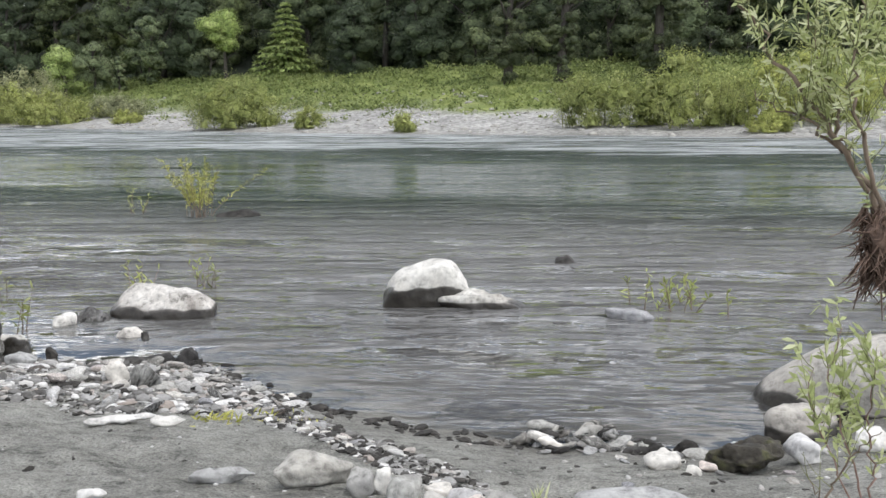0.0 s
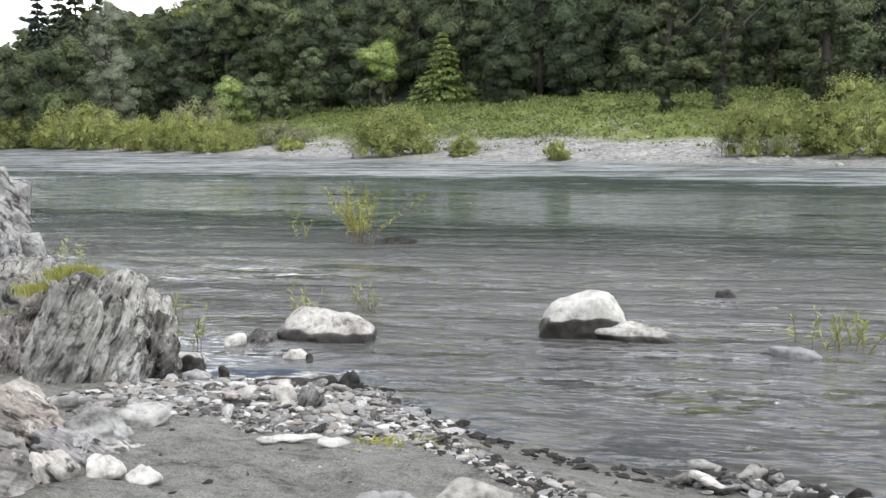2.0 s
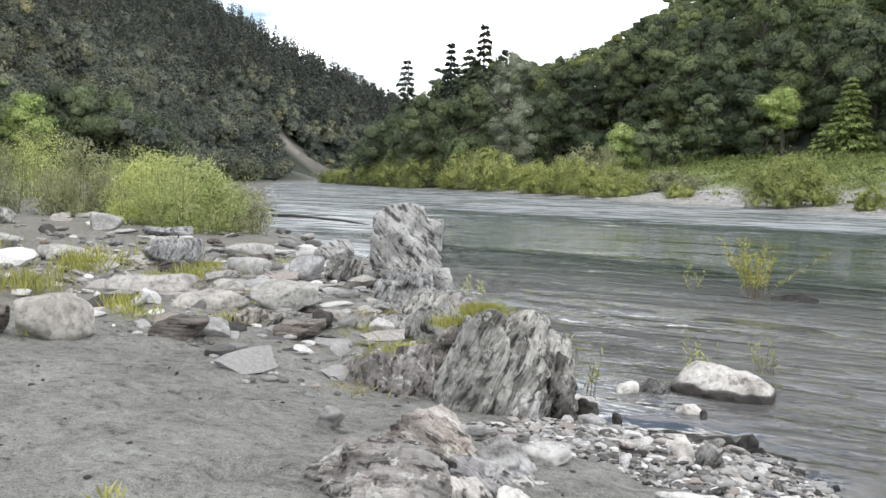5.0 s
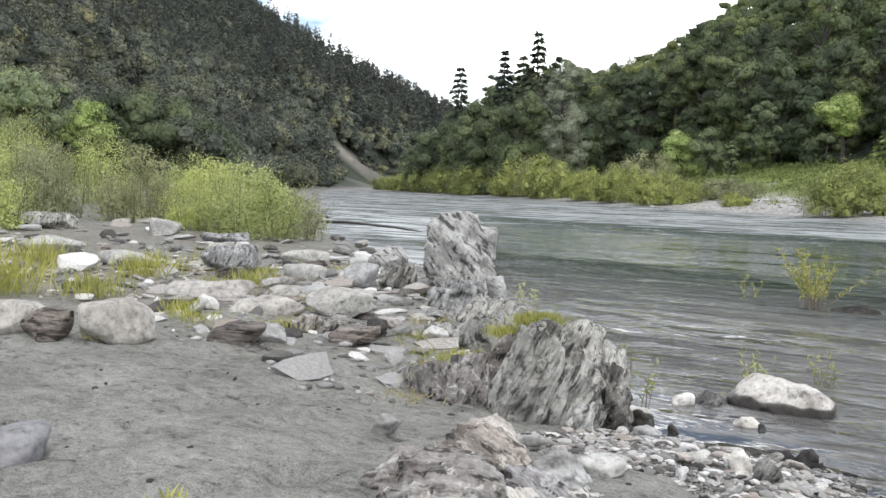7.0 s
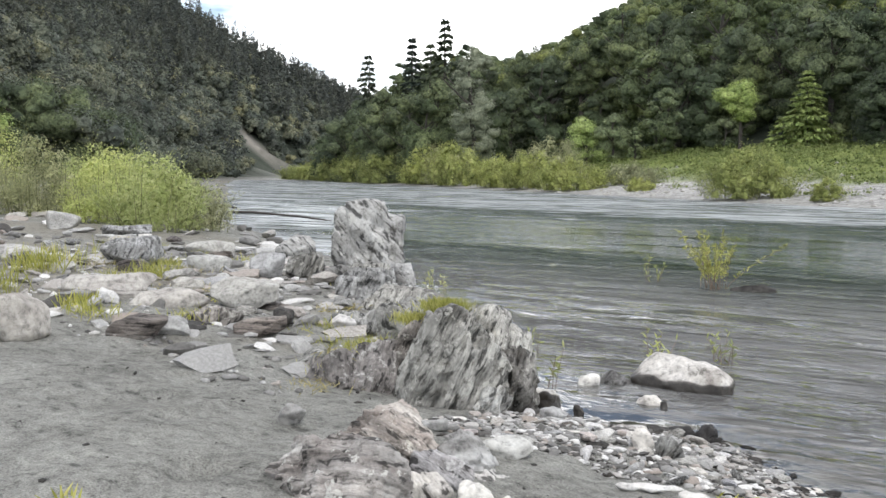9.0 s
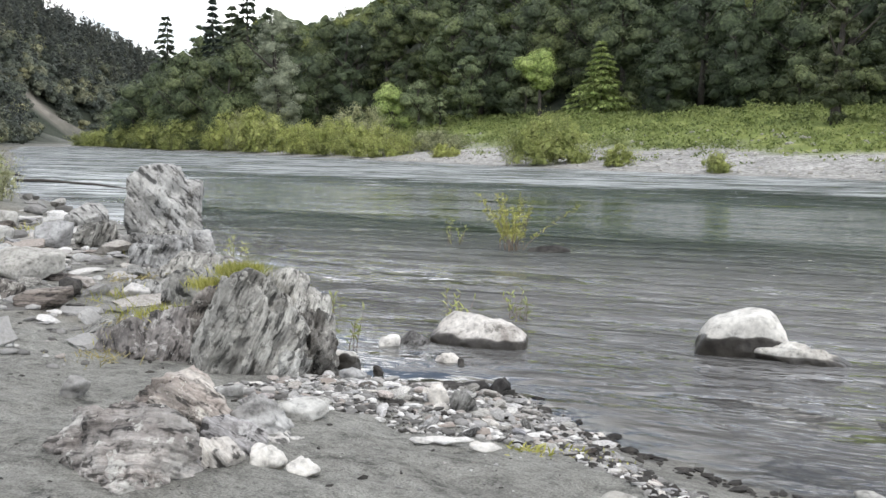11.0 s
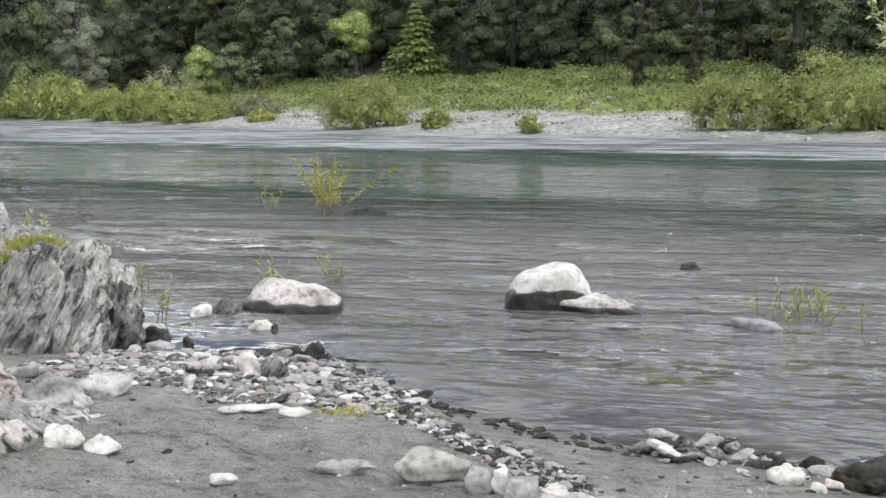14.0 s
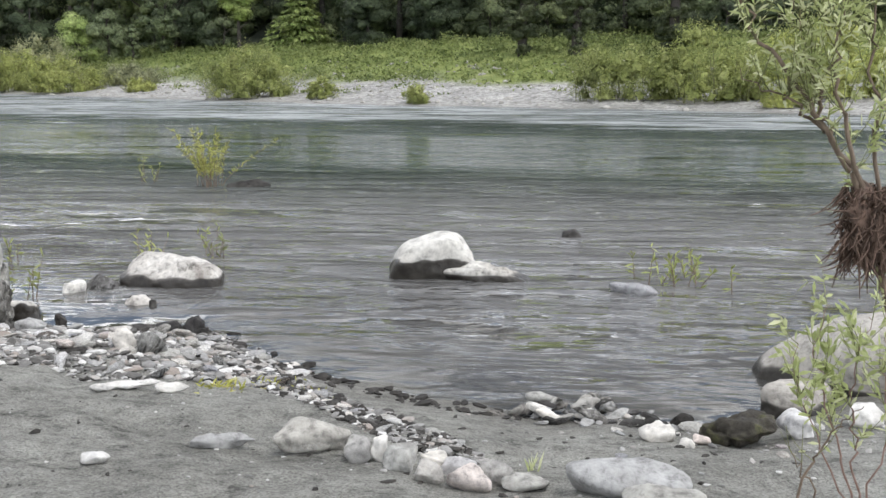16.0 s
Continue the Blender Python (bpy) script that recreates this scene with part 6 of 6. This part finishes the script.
# ---------------------------------------------------------------- plants of the near bank
def grass_tuft(label, x, y, z, w, h, n, mat, seed, lean=0.35, name="grass_tuft", width=0.006):
    rng = np.random.default_rng(seed)
    P = np.stack([rng.normal(size=n) * w * 0.28, rng.normal(size=n) * w * 0.28, np.zeros(n)], 1)
    D = np.stack([rng.normal(size=n) * lean, rng.normal(size=n) * lean, np.ones(n)], 1)
    V, F = blades(rng, P, D, h * (0.5 + 0.6 * rng.random(n)), width, 0.5)
    ob = new(name)
    ob.matrix_basis = Matrix.Translation((x, y, (ground_z(x, y) if z is None else z) - 0.02))
    tagged(part("foliage", mesh_np("foliage", V, F, [mat], False), ob), kind="stuff")
    return tagged(ob, label, "grass")


for k, (x, y, z, w, h, n) in enumerate(((-4.06, 6.92, 0.84, 0.30, 0.17, 900), (-4.26, 6.80, 0.74, 0.30, 0.15, 500), (-4.62, 6.72, 0.50, 0.4, 0.16, 360), (-4.80, 6.45, 0.34, 0.4, 0.16, 260),
                                        (-4.85, 6.9, 0.36, 0.5, 0.14, 260), (-4.72, 6.15, 0.24, 0.3, 0.16, 160))):
    grass_tuft("yellow-green grass tuft on the rock outcrop", x, y, z, w, h, n, L_GRASS, 600 + k)
for k, (x, y, w, h, n) in enumerate(((-10.6, 5.9, 0.8, 0.75, 260), (-9.9, 6.6, 0.6, 0.5, 200), (-9.4, 7.9, 0.5, 0.4, 160), (-11.6, 8.4, 0.8, 0.6, 220),
                                     (-12.8, 10.6, 0.7, 0.5, 180), (-10.2, 9.2, 0.5, 0.4, 160), (-8.3, 9.0, 0.4, 0.3, 140), (-13.4, 7.8, 0.9, 0.7, 220),
                                     (-7.3, 5.0, 0.15, 0.25, 14), (-3.4, 3.0, 0.12, 0.16, 14), (-8.3, 6.6, 0.4, 0.3, 100))):
    grass_tuft("green and yellow grass tuft among the stones", x, y, None, w, h, n, L_GRASS, 620 + k, 0.25, width=0.012)
rng = np.random.default_rng(88)
for k in range(26):
    x = rng.uniform(-14.5, -4.8)
    y = rng.uniform(6.2, 12.5)
    if shore_dist(x, y) > 0.5:
        grass_tuft("short dry yellow-green grass tuft among the stones", x, y, None, rng.uniform(0.25, 0.6), rng.uniform(0.12, 0.32), int(rng.integers(50, 130)), L_GRASS, 660 + k, 0.45, width=0.01)
for k, (x, y, w, h, n) in enumerate(((-1.28, 5.55, 0.2, 0.09, 70), (-1.05, 5.65, 0.3, 0.07, 50), (-0.85, 5.6, 0.3, 0.06, 36))):
    grass_tuft("low yellow-green weeds on the strand line", x, y, None, w, h, n, L_GRASS, 640 + k, 0.8, "weed", 0.012)
for k, (x, y, z, w, h, n) in enumerate(((-4.75, 6.75, 0.44, 0.6, 0.12, 260), (-4.7, 6.5, None, 0.7, 0.12, 240), (-5.1, 6.9, None, 0.8, 0.10, 240), (-4.6, 5.9, None, 0.5, 0.10, 160),
                                        (-9.0, 8.6, None, 0.8, 0.16, 200), (-10.6, 10.0, None, 0.9, 0.18, 200), (-7.2, 9.2, None, 0.7, 0.14, 180), (-11.8, 9.4, None, 1.0, 0.2, 200))):
    grass_tuft("flattened straw-coloured dry grass among the rocks", x, y, z, w, h, n, L_DRY, 670 + k, 0.9, width=0.010)
grass_tuft("small green seedling on the damp sand", 0.42, 4.5, None, 0.05, 0.14, 12, L_SPRIG, 650, 0.3, "seedling", 0.01)


def sparse_stems(label, x, y, w, h, n, seed, leaves=10, mat=None, z=0.0, size=0.09, fan=False):
    """Thin flooded shoots standing in the water."""
    rng = np.random.default_rng(seed)
    root = tagged(new("flooded_shoots"), label, "plant")
    root.matrix_basis = Matrix.Translation((x, y, z))
    lp = []
    for i in range(n):
        b = rng.normal(size=2) * w * (0.08 if fan else 0.3)
        L = rng.normal(size=2) * (0.30 if fan else 0.16) * h
        u = np.linspace(0, 1, 5)[:, None]
        hh = h * (0.6 + 0.4 * rng.random())
        P = np.concatenate([b + L * u ** 1.5, hh * u - 0.12], 1)
        part("stem", mesh_np("stem", *tube(P, np.linspace(0.007, 0.002, 5), 4), [B_STEM]), root)
        for _ in range(leaves):
            f = rng.uniform(0.35, 1.0)
            j = min(int(f * 4), 3)
            lp.append(P[j] + (P[j + 1] - P[j]) * (f * 4 - j))
    lp = np.array(lp)
    V, F = blades(rng, lp, rng.normal(size=(len(lp), 3)) * 0.7 + np.array([0, 0, 0.8]), size, size * 0.2, 0.3)
    part("foliage", mesh_np("foliage", V, F, [mat or L_WILLOW], False), root)
    return root


L_BUSH = leaf_material("yellow_willow_leaves", (0.27, 0.29, 0.07), (0.42, 0.43, 0.11), (0.55, 0.54, 0.18), 2.0, 0.4, vary=0.0)
sparse_stems("young willow bush standing in the current", -5.0, 16.6, 1.5, 1.25, 26, 703, 38, L_BUSH, size=0.085, fan=True)
for k, (x, y, w, h, n, lv) in enumerate(((1.82, 9.5, 0.7, 0.40, 16, 10), (-3.55, 10.2, 0.4, 0.45, 5, 7), (-2.8, 10.4, 0.4, 0.45, 6, 7), (-3.75, 8.2, 0.25, 0.5, 4, 9),
                                         (-6.3, 17.0, 0.5, 0.6, 6, 9), (-8.6, 13.6, 0.7, 0.45, 7, 8), (-13.0, 17.5, 0.8, 0.6, 6, 8), (-15.5, 20.0, 1.0, 0.6, 6, 8), (-4.9, 9.7, 0.3, 0.4, 3, 8))):
    sparse_stems("thin leafy willow shoots standing in shallow water", x, y, w, h, n, 710 + k, lv)

# willow thicket of the near bank, downstream
for label, seed, x, y, w, d, h, mat, n in (
        ("bright yellow-green willow bush on the near bank", 741, -18.6, 16.2, 2.8, 2.2, 2.0, L_WILLOW_NEAR, 4600),
        ("thin greyish willow bush at the water's edge", 742, -19.2, 18.2, 1.9, 1.7, 1.5, L_WILLOW_GREY, 2200),
        ("bright willow bush on the near bank", 743, -21.5, 17.0, 2.8, 2.2, 2.2, L_WILLOW_NEAR, 3800),
        ("silvery willow bush on the near bank", 744, -25.5, 17.6, 3.6, 2.6, 2.4, L_WILLOW_GREY, 4200),
        ("silvery willow bush on the near bank", 745, -28.5, 16.4, 3.8, 2.6, 2.9, L_WILLOW_GREY, 4200),
        ("yellow-green willow bush on the near bank", 746, -32.0, 17.2, 4.0, 2.6, 3.7, L_WILLOW_NEAR, 4000),
        ("yellow-green willow bush on the near bank", 747, -24.0, 20.0, 3.4, 2.4, 2.4, L_WILLOW_NEAR, 3400),
        ("yellow-green willow bush on the near bank", 750, -28.5, 22.0, 4.0, 3.0, 2.6, L_WILLOW_NEAR, 3400),
        ("tall willow bush behind the thicket", 751, -37.0, 19.5, 5.0, 3.6, 4.4, L_WILLOW, 3600),
        ("tall willow bush behind the thicket", 752, -41.0, 26.0, 6.0, 4.0, 4.0, L_WILLOW_NEAR, 3600),
        ("willow bush at the edge of the gravel bank", 748, -22.5, 11.4, 2.4, 2.0, 2.0, L_WILLOW_NEAR, 3000),
        ("willow bush at the edge of the gravel bank", 749, -27.0, 12.6, 3.2, 2.4, 2.8, L_WILLOW_NEAR, 3200)):
    t = make_shrub("willow_shrub", label, seed, w, d, h, mat, int(n * 2.6), 0.066, int(16 + 5 * w), 0.5)
    t.matrix_basis = place(x, y)
    tagged(t, group="willow thicket on the near bank")


def willow_sapling(label, base, stems, seed, leaf=0.034, dens=150.0, stem_mat=None, wide=0.22):
    """A young willow beside the path: arching stems with side twigs and narrow leaves."""
    rng = np.random.default_rng(seed)
    root = tagged(new("willow_sapling"), label, "tree")
    root.matrix_basis = Matrix.Translation(base)
    lp, ld = [], []
    twigs = Pile()
    for pts, r0, twn in stems:
        P = np.array(pts, float) - np.array(base)
        u = np.linspace(0, len(P) - 1, 6 * (len(P) - 1) + 1)
        j = np.minimum(u.astype(int), len(P) - 2)
        f = (u - j)[:, None]
        f = f * f * (3 - 2 * f)
        Q = P[j] * (1 - f) + P[j + 1] * f + 0.008 * rng.normal(size=(len(u), 3))
        V, F = tube(Q, np.linspace(r0, r0 * 0.22, len(Q)), 6)
        part("stem", mesh_np("stem", V, F, [stem_mat or B_STEM]), root)
        for i in range(twn):
            k = rng.uniform(0.3, 1.0)
            q = Q[int(k * (len(Q) - 1))]
            d = unit(rng.normal(size=3) * np.array([0.8, 0.8, 0.4]) + np.array([-0.25, 0, 1.0]))
            L = rng.uniform(0.04, 0.13)
            T = q + np.linspace(0, 1, 4)[:, None] * d * L + np.array([0, 0, 0.05]) * (np.linspace(0, 1, 4) ** 2)[:, None]
            twigs.add(*tube(T, np.linspace(0.0016, 0.0007, 4), 4))
            for _ in range(int(L * dens)):
                w = rng.random()
                lp.append(T[0] + (T[-1] - T[0]) * w)
                ld.append(d * 0.9 + rng.normal(size=3) * 0.6)
    tagged(part("twig", twigs.mesh("twig", [B_SHOOT]), root), kind="stuff")
    V, F = blades(rng, np.array(lp), np.array(ld), leaf * (0.6 + 0.6 * rng.random(len(lp))), leaf * wide, 0.3)
    part("foliage", mesh_np("foliage", V, F, [L_SPRIG], False), root)
    return root


SAPLING = (1.42, 2.80, 0.5)
willow_sapling("young willow with arching leafy stems beside the path", SAPLING, (
    ((SAPLING, (1.33, 2.86, 1.0), (1.14, 2.925, 1.63), (1.01, 2.965, 1.83), (0.92, 2.99, 1.95), (0.852, 3.006, 2.07)), 0.011, 34),
    (((1.14, 2.925, 1.63), (1.074, 2.947, 1.754), (1.041, 2.957, 1.855), (1.008, 2.967, 1.957), (0.998, 2.97, 2.04)), 0.006, 26),
    (((1.16, 2.90, 1.60), (1.10, 2.889, 1.768), (1.07, 2.898, 1.867), (1.085, 2.892, 1.964), (1.088, 2.89, 2.06)), 0.006, 24),
    (((1.22, 2.90, 1.45), (1.19, 2.961, 1.753), (1.171, 2.968, 1.917), (1.17, 2.968, 2.10)), 0.006, 22),
    (((1.08, 2.945, 1.735), (0.99, 2.98, 1.80), (0.90, 3.02, 1.86)), 0.005, 12)), 801)


def root_mat(label, x, y, z, w, h, seed):
    """Matted brown roots and flood litter caught on the sapling."""
    rng = np.random.default_rng(seed)
    pile = Pile()
    for i in range(760):
        a = rng.random() * 6.283
        r = w * 0.36 * math.sqrt(rng.random())
        p = np.array([math.cos(a) * r, math.sin(a) * r, h * rng.uniform(0.1, 1.0)])
        d = unit(rng.normal(size=3) * np.array([0.45, 0.45, 0.4]) + np.array([0, 0, -0.9]))
        L = rng.uniform(0.025, 0.07)
        u = np.linspace(0, 1, 4)[:, None]
        q = p + d * L * u + rng.normal(size=3) * 0.02 * u ** 2
        pile.add(*tube(q, np.linspace(0.003, 0.001, 4), 4))
    V, F = rock_shape(seed, (w * 0.5, w * 0.5, h * 0.8), 4, planes=14, sharp=7.0, rough=0.25, pits=0.06, grain=0.02, flat_base=0.0)
    root = tagged(new("root_mat"), label, "debris")
    root.matrix_basis = Matrix.Translation((x, y, z))
    part("litter", mesh_np("litter", V + np.array([0, 0, h * 0.1]), F, [B_ROOT]), root)
    tagged(part("root", pile.mesh("root", [B_ROOT]), root), kind="stuff")


root_mat("brown matted roots and flood litter caught on the young willow", 1.185, 2.915, 1.42, 0.19, 0.19, 811)
FOOT = (1.34, 3.48, 0.5)
small_willow = willow_sapling("small willow with reddish stems and fresh leaves beside the path", FOOT, (
    ((FOOT, (1.27, 3.515, 0.728), (1.216, 3.531, 0.931), (1.188, 3.54, 1.066), (1.22, 3.53, 1.188)), 0.004, 16),
    ((FOOT, (1.314, 3.5, 0.735), (1.292, 3.507, 0.888), (1.3, 3.505, 1.026), (1.33, 3.495, 1.164)), 0.004, 16),
    ((FOOT, (1.195, 3.433, 0.776), (1.129, 3.452, 0.938), (1.101, 3.46, 1.087)), 0.0035, 12),
    ((FOOT, (1.397, 3.471, 0.8), (1.366, 3.482, 1.0), (1.379, 3.477, 1.152)), 0.0035, 14)), 802, 0.050, 110.0, B_RED, 0.26)
small_willow.matrix_basis = Matrix.Translation((FOOT[0] + 0.07, FOOT[1], FOOT[2]))
willow_sapling("dry bent twigs at the foot of the small willow", (1.18, 3.42, 0.5), (
    (((1.18, 3.42, 0.5), (1.24, 3.419, 0.748), (1.306, 3.397, 0.859), (1.358, 3.378, 0.917)), 0.005, 3),
    (((1.30, 3.44, 0.5), (1.22, 3.40, 0.70), (1.16, 3.38, 0.80)), 0.004, 3)), 803, 0.05, 10.0, B_STEM)


def driftwood(label, pts, r):
    V, F = tube(np.array(pts, float), np.linspace(r, r * 0.5, len(pts)), 7)
    return tagged(new("driftwood", mesh_np("driftwood", V, F, [B_BARK])), label, "driftwood")


driftwood("thin dark drift branch lying in the shallows", ((-32.8, 32.3, 0.02), (-31.3, 32.3, 0.07), (-29.4, 31.9, 0.03), (-27.0, 30.8, 0.06), (-24.3, 29.5, 0.0)), 0.07)
driftwood("thin dark drift branch lying in the shallows", ((-39.0, 37.4, 0.0), (-37.6, 36.9, 0.08), (-36.2, 36.1, 0.02)), 0.10)
rng = np.random.default_rng(904)
for k in range(26):
    x, y = 0.66 + 0.19 * rng.normal(), 5.72 + 0.10 * rng.normal()
    w = rng.uniform(0.09, 0.22)
    stone("tilted broken schist plate at the water's edge", x, y, w, rng.uniform(0.02, 0.05), (M_SCHIST, M_GREYPALE, M_SCHIST, M_DARK, M_WHITE, M_SCHIST_DARK)[k % 6], 920 + k, 0.45 * w, name="schist_plate", rz=rng.uniform(-50, 50), tip=rng.uniform(-38, 30),
          group="broken schist by the water", sub=3, z=0.015 + 0.06 * rng.random() * (abs(x - 0.66) < 0.2), bury=0.5, **ANGULAR)
stone("dark wet stone beside the broken ledge", 1.05, 5.62, 0.17, 0.08, M_DARK, 902, 0.12, z=0.0, bury=0.6, **ANGULAR)
stone("dark wet stone beside the broken ledge", 1.22, 5.68, 0.13, 0.07, M_DARK, 903, 0.1, z=0.0, bury=0.6, **ANGULAR)
for k, (x, y, w, h) in enumerate(((-2.20, 7.25, 0.20, 0.09), (-2.05, 7.32, 0.16, 0.12), (-2.33, 7.18, 0.22, 0.07), (-1.95, 7.22, 0.09, 0.06))):
    stone("black wet jagged stone at the tip of the spit", x, y, w, h, M_DARK, 910 + k, 0.7 * w, group="black stones at the tip of the spit", z=0.0, bury=0.5, **ANGULAR)
